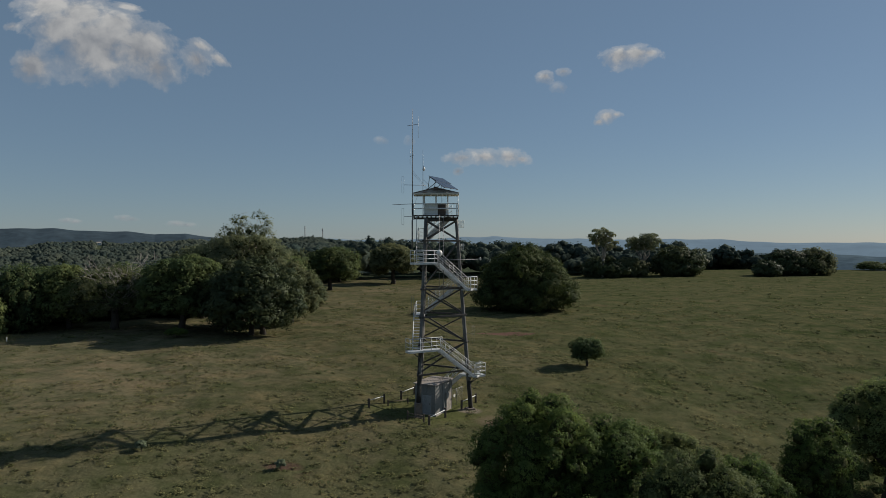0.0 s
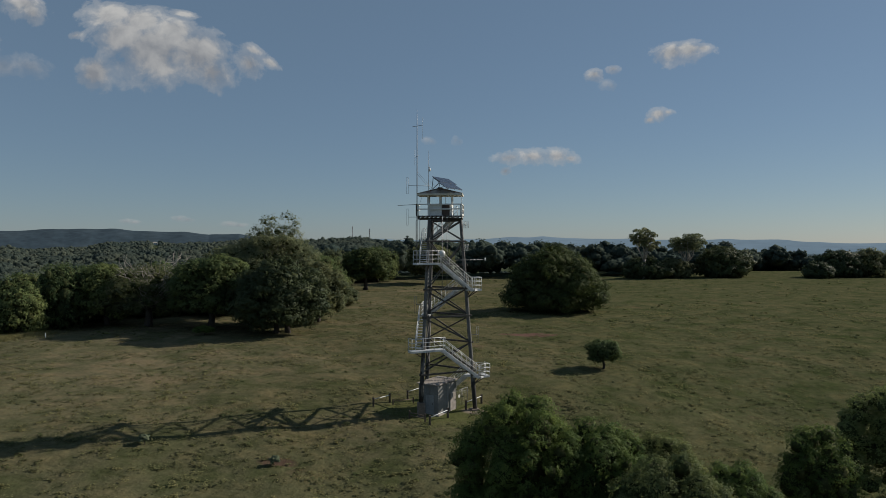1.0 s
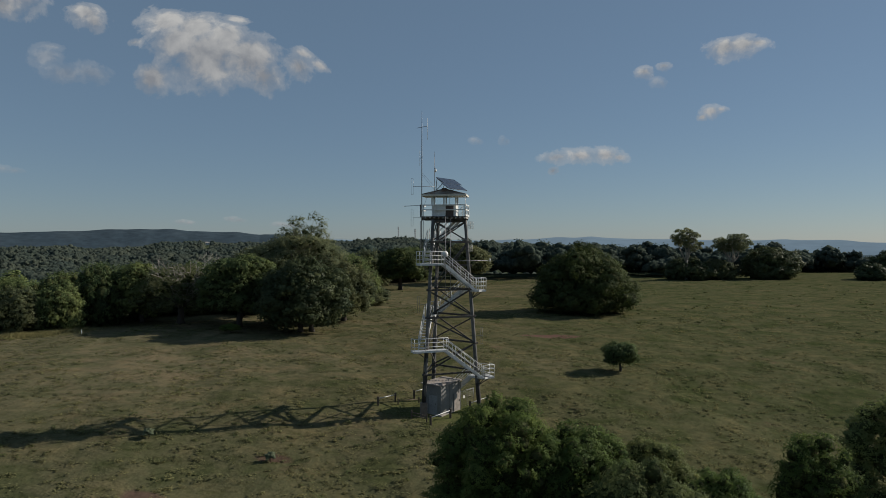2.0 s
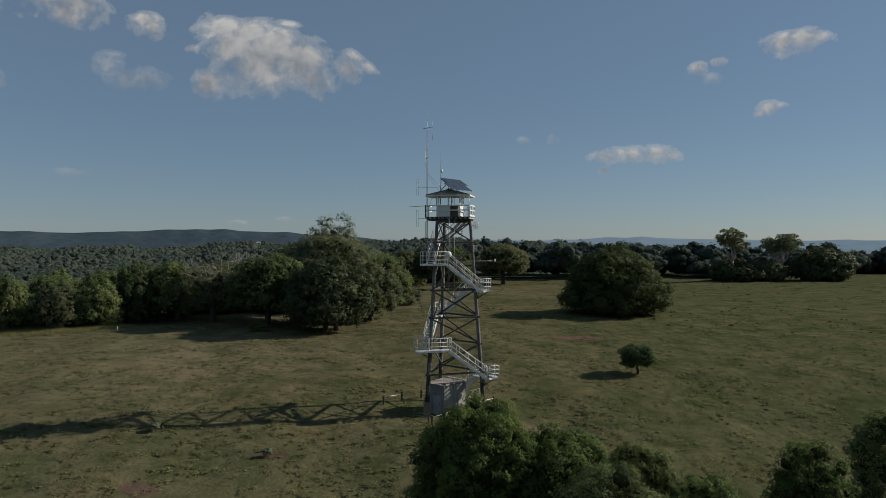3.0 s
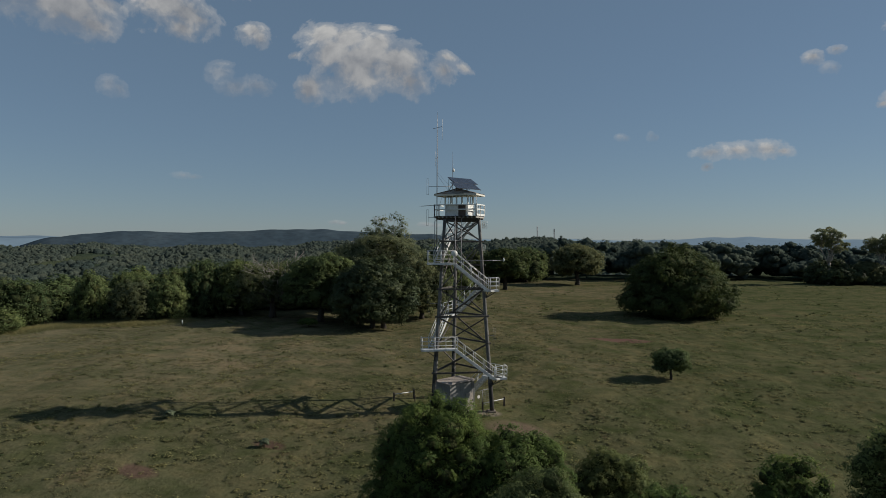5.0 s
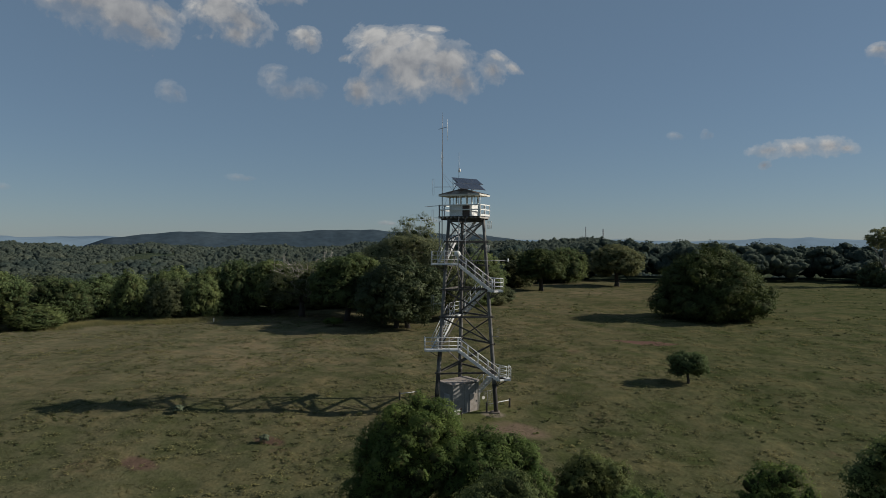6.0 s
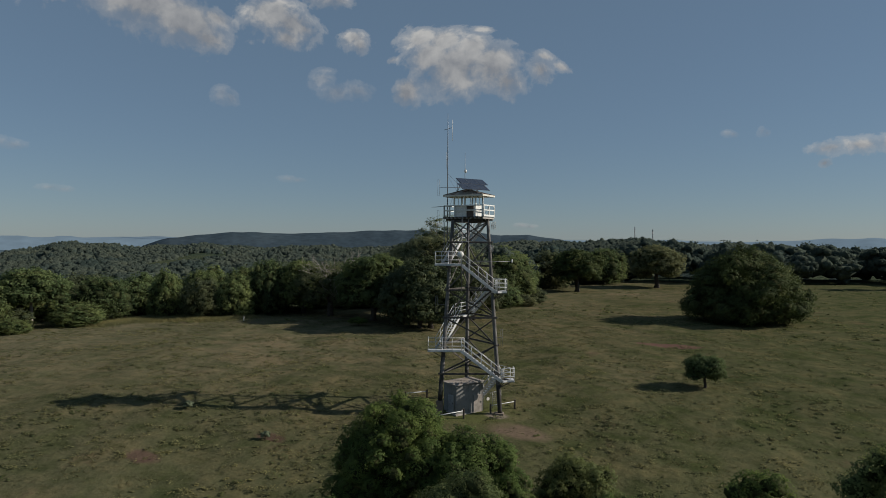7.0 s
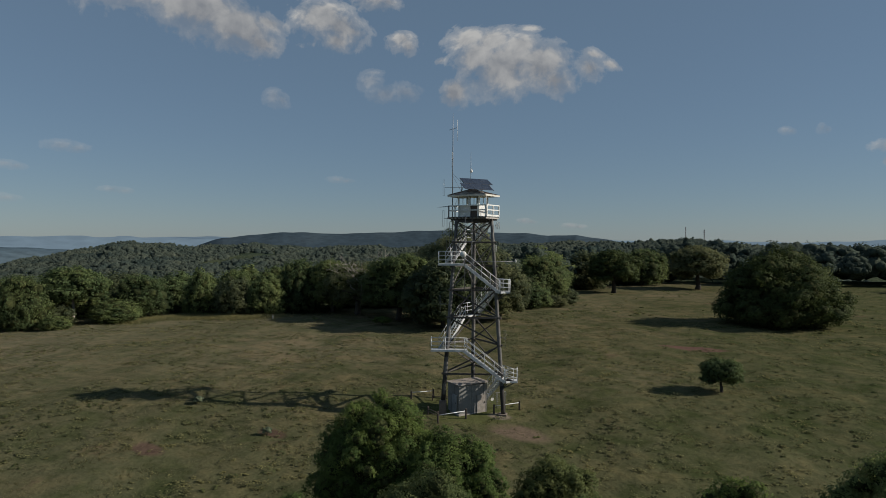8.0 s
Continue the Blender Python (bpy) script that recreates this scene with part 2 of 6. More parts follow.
FRAME = worn("panel_frame", (0.12, 0.125, 0.135), (0.09, 0.09, 0.1), 4, 0.45, 0.3, 30)
PALE = worn("white_plastic", (0.78, 0.77, 0.73), (0.62, 0.6, 0.55), 3, 0.45, 0, 30)
PANEL = worn("solar_cells", (0.035, 0.045, 0.07), (0.05, 0.06, 0.085), 1.2, 0.18, 0.0, 6, relief=0.0005)
BARK_PALE = worn("pale_bark", (0.36, 0.32, 0.27), (0.2, 0.17, 0.14), 1.2, 0.9, 0, 8, relief=0.03)
BARK = worn("brown_bark", (0.06, 0.048, 0.038), (0.035, 0.028, 0.022), 1.2, 0.95, 0, 6, relief=0.04)
DEAD_WOOD = worn("bleached_wood", (0.42, 0.385, 0.35), (0.28, 0.245, 0.22), 1.0, 0.9, 0, 8, relief=0.02)
LEAF_FIG = foliage("fig_leaves", (0.0928, 0.128, 0.059), (0.146, 0.191, 0.0866), (0.225, 0.273, 0.127), 0.48)
LEAF_DEEP = foliage("deep_green_leaves", (0.0454, 0.062, 0.0358), (0.0717, 0.0955, 0.0525), (0.125, 0.152, 0.0884), 0.3, 0.3, 0.35)
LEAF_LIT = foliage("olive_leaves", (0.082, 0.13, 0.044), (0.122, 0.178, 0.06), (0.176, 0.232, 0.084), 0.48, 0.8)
LEAF_DULL = foliage("dull_olive_leaves", (0.1, 0.128, 0.056), (0.15, 0.184, 0.08), (0.215, 0.245, 0.115), 0.45, 0.8)
LEAF_VINE = foliage("vine_leaves", (0.124, 0.167, 0.0769), (0.192, 0.245, 0.11), (0.284, 0.332, 0.156), 0.5)
LEAF_DOME = foliage("dome_fig_leaves", (0.0428, 0.0611, 0.0259), (0.0686, 0.0951, 0.0389), (0.107, 0.137, 0.0543), 0.28, 0.4)
LEAF_EUC = foliage("eucalypt_leaves", (0.14, 0.169, 0.102), (0.205, 0.231, 0.14), (0.282, 0.299, 0.199), 0.5)
LEAF_GREY = foliage("grey_green_leaves", (0.0994, 0.12, 0.0688), (0.153, 0.174, 0.101), (0.219, 0.236, 0.153), 0.5)
# inner leaves, coloured darker so that gaps in a crown read as shade
SHADED_INNER_LEAF = foliage("shaded_inner_leaves_and_twigs", (0.0439, 0.0543, 0.0258), (0.0646, 0.0775, 0.0362), (0.0966, 0.11, 0.0517), 0.2, 0.6, 0.5, 0.05, 2.5)
LEAF_PALE = foliage("pale_broad_leaves", (0.2, 0.24, 0.17), (0.26, 0.3, 0.21), (0.33, 0.37, 0.27), 0.4)
# the far woods' leaf colours carry a blue tint for haze
LEAF_FAR = foliage("haze_blue_forest_leaves", (0.0656, 0.0896, 0.088), (0.0896, 0.119, 0.115), (0.122, 0.149, 0.142), 0.42, 0.02, 0.7, 0.05, 0.55)
LEAF_WOODS = foliage("haze_blue_woods_leaves", (0.0732, 0.1, 0.0946), (0.1, 0.133, 0.123), (0.137, 0.166, 0.152), 0.42, 0.02, 0.7, 0.05, 0.55)
FOREST_FLOOR = foliage("forest_undergrowth", (0.05, 0.066, 0.052), (0.066, 0.085, 0.062), (0.09, 0.105, 0.075), 0.1, 0.02, 0.7, 0.05, 0.45)
GRASS = foliage("dry_grass", (0.117, 0.124, 0.0671), (0.171, 0.167, 0.0976), (0.25, 0.227, 0.146), 0.5, 0.12, 0.8)
PALE_GRASS = foliage("seeding_grass", (0.19, 0.19, 0.1), (0.25, 0.245, 0.135), (0.33, 0.31, 0.19), 0.5, 0.12, 0.8)
TUSSOCK = foliage("tussock_grass", (0.164, 0.169, 0.0852), (0.226, 0.226, 0.119), (0.3, 0.282, 0.169), 0.5, 0.1, 0.8)
WEED = foliage("green_weeds", (0.0893, 0.109, 0.049), (0.137, 0.16, 0.072), (0.209, 0.226, 0.118), 0.45, 0.15, 0.7)
# blue haze of distance is mixed into the base colours of these ranges
HILL_NEAR = worn("hazed_forested_range", (0.05, 0.072, 0.09), (0.064, 0.086, 0.102), 0.004, 1.0, 0, 0.03, relief=0.0)
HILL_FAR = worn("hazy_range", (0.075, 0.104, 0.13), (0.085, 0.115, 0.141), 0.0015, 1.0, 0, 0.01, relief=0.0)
# a glow stands in for the lit air in front of the far ranges
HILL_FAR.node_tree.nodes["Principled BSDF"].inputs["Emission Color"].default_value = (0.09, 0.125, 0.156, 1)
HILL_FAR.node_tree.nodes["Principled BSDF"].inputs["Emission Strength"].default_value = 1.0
HILL_LOW = worn("low_hazed_hills", (0.085, 0.122, 0.15), (0.11, 0.15, 0.175), 0.003, 1.0, 0, 0.02, relief=0.0)
for far_surface in (FOREST_FLOOR, HILL_NEAR, HILL_FAR, HILL_LOW):
    far_surface.node_tree.nodes["Principled BSDF"].inputs["Specular IOR Level"].default_value = 0.0
glass, gn, gl, gb = material("window_glass")
gb.inputs["Base Color"].default_value = (0.93, 0.96, 0.97, 1)
gb.inputs["Roughness"].default_value, gb.inputs["Transmission Weight"].default_value, gb.inputs["IOR"].default_value = 0.03, 1.0, 1.05


# ---- building helpers ----
def thing(name, at, label, category, group="", turn=0.0):
    ob = new(name)
    ob.matrix_world = pose(*at, 0, 0, turn)
    return tagged(ob, label, category, group)


def part(name, bm, surface, parent, label=""):
    mesh = bpy.data.meshes.new(name)
    bm.to_mesh(mesh)
    bm.free()
    mesh.materials.append(surface)
    ob = new(name, mesh)
    ob.parent = parent
    return tagged(ob, label)


def box(bm, centre, size, turn=0.0, bevel=0.0):
    made = bmesh.ops.create_cube(bm, size=1.0, matrix=pose(*centre, 0, 0, turn) @ Matrix.Diagonal((*size, 1)))
    if bevel:
        edges = list({e for v in made["verts"] for e in v.link_edges})
        bmesh.ops.bevel(bm, geom=edges, offset=bevel, segments=1, affect="EDGES")
    return bm


def beam(bm, a, b, width, height, bevel=0.0):
    """A squared bar from a to b, its height upright."""
    a, b = Vector(a), Vector(b)
    d = b - a
    up = Vector((0, 0, 1)) if abs(d.normalized().z) < 0.98 else Vector((0, 1, 0))
    side = d.normalized().cross(up).normalized()
    top = side.cross(d.normalized())
    m = Matrix.Translation((a + b) / 2) @ Matrix((side, d.normalized(), top)).transposed().to_4x4() @ Matrix.Diagonal((width, d.length, height, 1))
    made = bmesh.ops.create_cube(bm, size=1.0, matrix=m)
    if bevel:
        edges = list({e for v in made["verts"] for e in v.link_edges})
        bmesh.ops.bevel(bm, geom=edges, offset=bevel, segments=1, affect="EDGES")
    return bm


def tube(bm, points, radii, sides=8):
    """A round bar or limb through the points, with a radius at each."""
    points = [Vector(p) for p in points]
    rings = []
    for i, p in enumerate(points):
        d = (points[min(i + 1, len(points) - 1)] - points[max(i - 1, 0)]).normalized()
        ref = Vector((1, 0, 0)) if abs(d.x) < 0.8 else Vector((0, 1, 0))
        u = d.cross(ref).normalized()
        v = d.cross(u)
        rings.append([bm.verts.new(p + float(radii[i]) * (math.cos(k * math.tau / sides) * u + math.sin(k * math.tau / sides) * v)) for k in range(sides)])
    for low, high in zip(rings, rings[1:]):
        for k in range(sides):
            face = bm.faces.new((low[k], low[(k + 1) % sides], high[(k + 1) % sides], high[k]))
            face.smooth = True
    bm.faces.new(rings[0][::-1])
    bm.faces.new(rings[-1])
    return bm


def new_bm():
    return bmesh.new()


def mesh_from(name, verts, faces, surfaces, slots=None, normals=None):
    """A mesh from arrays; faces all have the same number of corners, or come as a list of such arrays."""
    groups = faces if isinstance(faces, list) else [faces]
    mesh = bpy.data.meshes.new(name)
    corners = np.concatenate([g.ravel() for g in groups])
    sizes = np.concatenate([np.full(len(g), g.shape[1]) for g in groups])
    mesh.vertices.add(len(verts))
    mesh.vertices.foreach_set("co", np.asarray(verts, np.float32).ravel())
    mesh.loops.add(len(corners))
    mesh.loops.foreach_set("vertex_index", corners.astype(np.int32))
    mesh.polygons.add(len(sizes))
    mesh.polygons.foreach_set("loop_start", np.concatenate([[0], np.cumsum(sizes)[:-1]]).astype(np.int32))
    mesh.update(calc_edges=True)
    for s in surfaces:
        mesh.materials.append(s)
    if slots is not None:
        mesh.polygons.foreach_set("material_index", np.asarray(slots, np.int32))
    mesh.validate()
    if normals is not None:
        soft = mesh.attributes.new("custom_normal", "FLOAT_VECTOR", "POINT")
        soft.data.foreach_set("vector", np.asarray(normals, np.float32).ravel())
    return mesh


# ---- the lie of the land ----
def soft_step(v, a, b):
    s = np.clip((v - a) / (b - a), 0, 1)
    return s * s * (3 - 2 * s)


CREST_TURN = (-60, -33, -21, -10, 0, 13, 27, 36, 48, 58, 61, 66, 80)
CREST_HIGH = (-60, -44, -18, -6, 2, 12, 8, -2, 1, 2, -10, -40, -60)


def height(x, y):
    """The ground's height: a round-topped pasture that falls towards the camera, wooded valleys and a ridge beyond."""
    x, y = np.asarray(x, float), np.asarray(y, float)
    d = (y - 60) - 0.9 * np.maximum(x, 0) * np.exp(-np.maximum(x - 30, 0) / 60) + 0.55 * np.clip(-x, 0, 40) - 0.3 * np.clip(-x, 0, 40) * soft_step(y, 58, 80)
    fall = 0.115 * 4 * np.log1p(np.exp(np.clip(-d / 4, -30, 30)))
    fall = np.minimum(fall, 6 + 0.02 * fall)
    rise = 1.0 * soft_step(d, 5, 45) * (1 - 0.7 * soft_step(y, 130, 220))
    z = -0.15 + 0.3 * soft_step(-x, 4, 22) * (1 - soft_step(y, 62, 90)) - fall + rise - 0.028 * np.clip(-x - 50, 0, 60)
    z = z + 0.12 * np.sin(x * 0.21 + 1) * np.sin(y * 0.17) + 0.07 * np.sin(x * 0.55 + y * 0.31)
    away, turn = np.hypot(x, y), np.degrees(np.arctan2(-x, y))
    crest = np.interp(turn, CREST_TURN, CREST_HIGH)
    edge = np.where(turn > 22, 135, np.where(turn > 8, 135 + (22 - turn) * 8, 300 + np.clip(-turn, 0, 40) * 3.0))
    down = soft_step(away, edge, edge + 260)
    z = z * (1 - down) + down * -45
    ridge = soft_step(away, 620, 1250)
    z = z * (1 - ridge) + ridge * (crest + 2.5 * np.sin(turn * 0.7) + 1.2 * np.sin(turn * 1.9))
    beyond = soft_step(away, 1500, 2600)
    return z * (1 - beyond) + beyond * -120


def lie(x, y):
    return float(height(x, y))


WOOD_TURN = (-180, -48, -33, -28, -15, 0, 3, 8, 10, 14, 18, 24, 30, 36, 44, 52, 60, 76, 77, 180)
WOOD_EDGE_AWAY = (2000, 900, 900, 430, 305, 262, 258, 252, 246, 175, 135, 133, 134, 137, 138, 137, 124, 112, 2000, 2000)


def build_ground():
    rings, sectors = 270, 400
    r = 1.5 * (4700 / 1.5) ** (np.arange(rings) / (rings - 1))
    a = np.arange(sectors) * math.tau / sectors
    x, y = (r[:, None] * np.cos(a)).ravel(), (50 + r[:, None] * np.sin(a)).ravel()
    z = height(x, y)
    rough = np.array([noise.noise((px * 0.35, py * 0.35, 0)) + 0.5 * noise.noise((px * 1.1, py * 1.1, 3)) for px, py in zip(x, y)])
    z = z + 0.1 * rough * (np.hypot(x, y - 60) > 6)
    verts = np.concatenate([np.stack([x, y, z], -1), [[0, 50, lie(0, 50)]]])
    i, k = np.meshgrid(np.arange(rings - 1), np.arange(sectors), indexing="ij")
    n = (k + 1) % sectors
    quads = np.stack([i * sectors + k, (i + 1) * sectors + k, (i + 1) * sectors + n, i * sectors + n], -1).reshape(-1, 4)
    k = np.arange(sectors)
    fan = np.stack([np.full(sectors, len(verts) - 1), k, (k + 1) % sectors], -1)
    # litter under the trees beyond the pasture's edge
    cx, cy = verts[quads[:, 0], 0], verts[quads[:, 0], 1]
    turn = np.degrees(np.arctan2(-cx, cy))
    wooded = np.hypot(cx, cy) > np.interp(turn, WOOD_TURN, WOOD_EDGE_AWAY) + 6
    slots = np.concatenate([wooded, np.zeros(sectors)])
    mesh = mesh_from("ground", verts, [quads, fan], [PASTURE, FOREST_FLOOR], slots)
    mesh.polygons.foreach_set("use_smooth", np.ones(len(mesh.polygons), bool))
    return tagged(new("ground", mesh), "dry olive grass pasture on a rounded hilltop", "ground", kind="structure")


build_ground()


def build_range(name, distance, turns, highs, surface, label, seed):
    """A far range of hills: a ridged slope that rises to its skyline and falls behind it."""
    rng = np.random.default_rng(seed)
    t = np.linspace(turns[0], turns[-1], 500)
    top = np.interp(t, turns, highs)
    def waves(size, kinds, phase):
        return sum(rng.normal(0, size / k ** 0.7) * np.sin(t * k * 0.3 + phase * 0.25 + rng.uniform(0, 6)) for k in kinds)
    top = top + waves(distance * 0.0005, range(1, 12), 0) + waves(distance * 0.00012, range(30, 60, 3), 0)
    rows = []
    for i, share in enumerate((0, 0.15, 0.35, 0.52, 0.67, 0.8, 0.9, 0.97, 1.0, 0.8, 0)):
        a = np.radians(t)
        step = (i - 8) * 0.022
        dist = distance * (1 + step) + (waves(distance * 0.0015, range(1, 6), i) if i != 8 else 0)
        z = -150 + (top + 150) * share + (waves(distance * 0.0008, range(1, 6), i) if 0 < share < 1 else 0)
        rows.append(np.stack([-np.sin(a) * dist, np.cos(a) * dist, z], -1))
    verts = np.concatenate(rows)
    i, k = np.meshgrid(np.arange(len(rows) - 1), np.arange(len(t) - 1), indexing="ij")
    w = len(t)
    quads = np.stack([i * w + k, i * w + k + 1, (i + 1) * w + k + 1, (i + 1) * w + k], -1).reshape(-1, 4)
    mesh = mesh_from(name, verts, quads, [surface])
    mesh.polygons.foreach_set("use_smooth", np.ones(len(mesh.polygons), bool))
    return tagged(new(name, mesh), label, "hills", kind="structure")


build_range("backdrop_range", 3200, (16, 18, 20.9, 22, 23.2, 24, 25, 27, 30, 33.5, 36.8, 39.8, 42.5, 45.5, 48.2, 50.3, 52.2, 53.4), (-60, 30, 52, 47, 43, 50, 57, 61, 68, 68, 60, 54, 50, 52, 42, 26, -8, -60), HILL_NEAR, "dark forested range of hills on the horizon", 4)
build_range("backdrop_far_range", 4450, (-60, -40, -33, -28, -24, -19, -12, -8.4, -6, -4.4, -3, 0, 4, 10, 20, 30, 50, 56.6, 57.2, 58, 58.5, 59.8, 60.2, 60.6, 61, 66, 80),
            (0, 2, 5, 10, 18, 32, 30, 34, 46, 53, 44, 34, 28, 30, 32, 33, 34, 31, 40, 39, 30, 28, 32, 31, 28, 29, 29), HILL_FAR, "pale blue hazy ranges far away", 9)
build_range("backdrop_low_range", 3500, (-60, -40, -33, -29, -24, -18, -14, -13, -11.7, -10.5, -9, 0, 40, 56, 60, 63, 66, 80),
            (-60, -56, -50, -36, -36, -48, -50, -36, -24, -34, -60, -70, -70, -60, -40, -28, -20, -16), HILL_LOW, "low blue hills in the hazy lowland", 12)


# ---- clouds ----
def build_cloud(turn, rise, lobes, opacity=0.98):
    """One far cloud bank, bulged towards the eye. turn and rise: its place in degrees; lobes: places and half sizes in degrees from there."""
    far = 4300.0
    c = Vector((-math.sin(radians(turn)) * math.cos(radians(rise)), math.cos(radians(turn)) * math.cos(radians(rise)), math.sin(radians(rise)))) * far
    x0, x1 = min(x - 1.6 * r for x, z, r, q in lobes), max(x + 1.6 * r for x, z, r, q in lobes)
    z0, z1 = min(z - 1.6 * q for x, z, r, q in lobes), max(z + 1.6 * q for x, z, r, q in lobes)
    gx, gz = np.meshgrid(np.linspace(x0, x1, 15), np.linspace(z0, z1, 15))
    u = np.linspace(-1, 1, 15)
    bulge = -0.3 * (z1 - z0) * np.outer(1 - u**2, 1 - u**2)
    verts = np.stack([gx, bulge, gz], -1).reshape(-1, 3)
    i, k = np.meshgrid(np.arange(14), np.arange(14), indexing="ij")
    quads = np.stack([i * 15 + k, i * 15 + k + 1, (i + 1) * 15 + k + 1, (i + 1) * 15 + k], -1).reshape(-1, 4)
    mesh = mesh_from("backdrop_cloud", verts, quads, [cloud_material(lobes, opacity)])
    mesh.polygons.foreach_set("use_smooth", np.ones(len(mesh.polygons), bool))
    ob = new("backdrop_cloud", mesh)
    ob.matrix_world = pose(*c, -rise, 0, turn) @ Matrix.Diagonal((far * radians(1),) * 3).to_4x4()
    size = "large" if x1 - x0 > 8 else "small"
    return tagged(ob, f"{size} white cumulus cloud in a blue sky", "cloud", kind="structure")


# the great cloud with its torn-off piece, then the long bank beside it, then the smaller ones
build_cloud(25.76, 14.55, [(-4.3, 2.0, 1.8, 1.7), (-2.35, 1.35, 2.1, 1.8), (0.0, 0.6, 1.7, 1.5), (-3.5, 0.2, 2.3, 2.1), (-1.3, -0.8, 3.7, 2.3), (1.6, -0.9, 2.4, 2.1), (2.7, -2.1, 1.4, 1.1),
                           (-5.3, -2.4, 1.2, 1.2), (0.6, 2.4, 1.0, 0.6), (-6.6, 0.5, 0.7, 0.4), (5.4, -0.9, 1.1, 1.1), (5.7, 0.25, 1.0, 0.5), (7.1, -0.3, 0.9, 0.5)])
build_cloud(51.4, 16.5, [(-7.5, 3.6, 5.0, 1.9), (-4.8, 1.5, 5.0, 1.9), (-0.8, 0.6, 4.2, 2.1), (2.1, -0.2, 3.1, 1.8), (3.6, -1.1, 1.6, 0.9), (4.2, 0.6, 1.6, 0.8)])
build_cloud(41.6, 16.8, [(-0.8, 0.9, 2.6, 1.9), (0.5, 0.1, 2.2, 1.5), (0.3, -1.0, 1.1, 0.7), (1.5, -0.2, 1.1, 0.7)])
for turn, rise, lobes in (
    (38.0, 19.4, [(0, 0, 1.9, 1.1), (0.9, -0.3, 0.9, 0.6)]), (35.6, 16.2, [(-0.2, 0.25, 1.35, 1.0), (0.25, -0.25, 0.75, 0.75)]),
    (-15.87, 14.8, [(-1.15, -0.05, 1.6, 1.0), (0.1, 0.0, 1.5, 0.95), (1.05, 0.1, 0.9, 0.5)]), (-8.6, 13.6, [(0, 0, 0.8, 0.6)]), (-10.1, 14.0, [(0, 0, 0.6, 0.4)]),
    (-13.7, 10.2, [(-0.05, 0.1, 0.9, 0.6), (0.7, 0.2, 0.55, 0.28), (-0.65, -0.3, 0.45, 0.28)]),
    (-3.73, 6.95, [(-2.15, 0.2, 1.5, 0.62), (-0.15, 0.25, 1.75, 0.72), (1.8, 0.3, 1.5, 0.78), (2.9, 0.1, 0.9, 0.45), (-2.4, -0.85, 0.45, 0.3)]),
):
    build_cloud(turn, rise, lobes)
for turn, rise, wide, high in ((-9.7, 12.8, 1.4, 1.2), (5.2, 8.67, 1.2, 0.8), (2.8, 8.63, 0.9, 1.0), (25.2, 2.0, 1.7, 0.6), (21.3, 1.6, 2.0, 0.6), (46.2, 11.6, 2.0, 2.0), (61.5, 7.0, 3.2, 1.2),
                               (58.2, 4.0, 2.6, 0.7), (65.2, 5.5, 2.2, 0.8), (40.9, 5.3, 2.2, 0.7), (29.0, 1.75, 1.6, 0.5), (66.0, 3.2, 3.0, 0.8)):
    build_cloud(turn, rise, [(-wide * 0.14, high * 0.06, wide * 0.4, high * 0.42), (wide * 0.2, -high * 0.08, wide * 0.32, high * 0.34)], 0.7 if rise < 2.1 else 0.38)
build_cloud(37.4, 12.9, [(-1.05, 0.3, 1.2, 0.9), (0.15, -0.85, 1.4, 0.7), (-0.85, 1.15, 0.85, 0.5), (1.8, -0.6, 1.4, 0.75)], 0.42)

# ---- the lookout tower ----
TX, TY = -0.6, 60.05                       # the tower's middle
CORNERS = {"B": 0.0, "C": 120.0, "A": 240.0}


def leg_at(corner, z):
    r, a = 3.04 - 0.077 * z, radians(CORNERS[corner])
    return Vector((r * math.cos(a), r * math.sin(a), z))


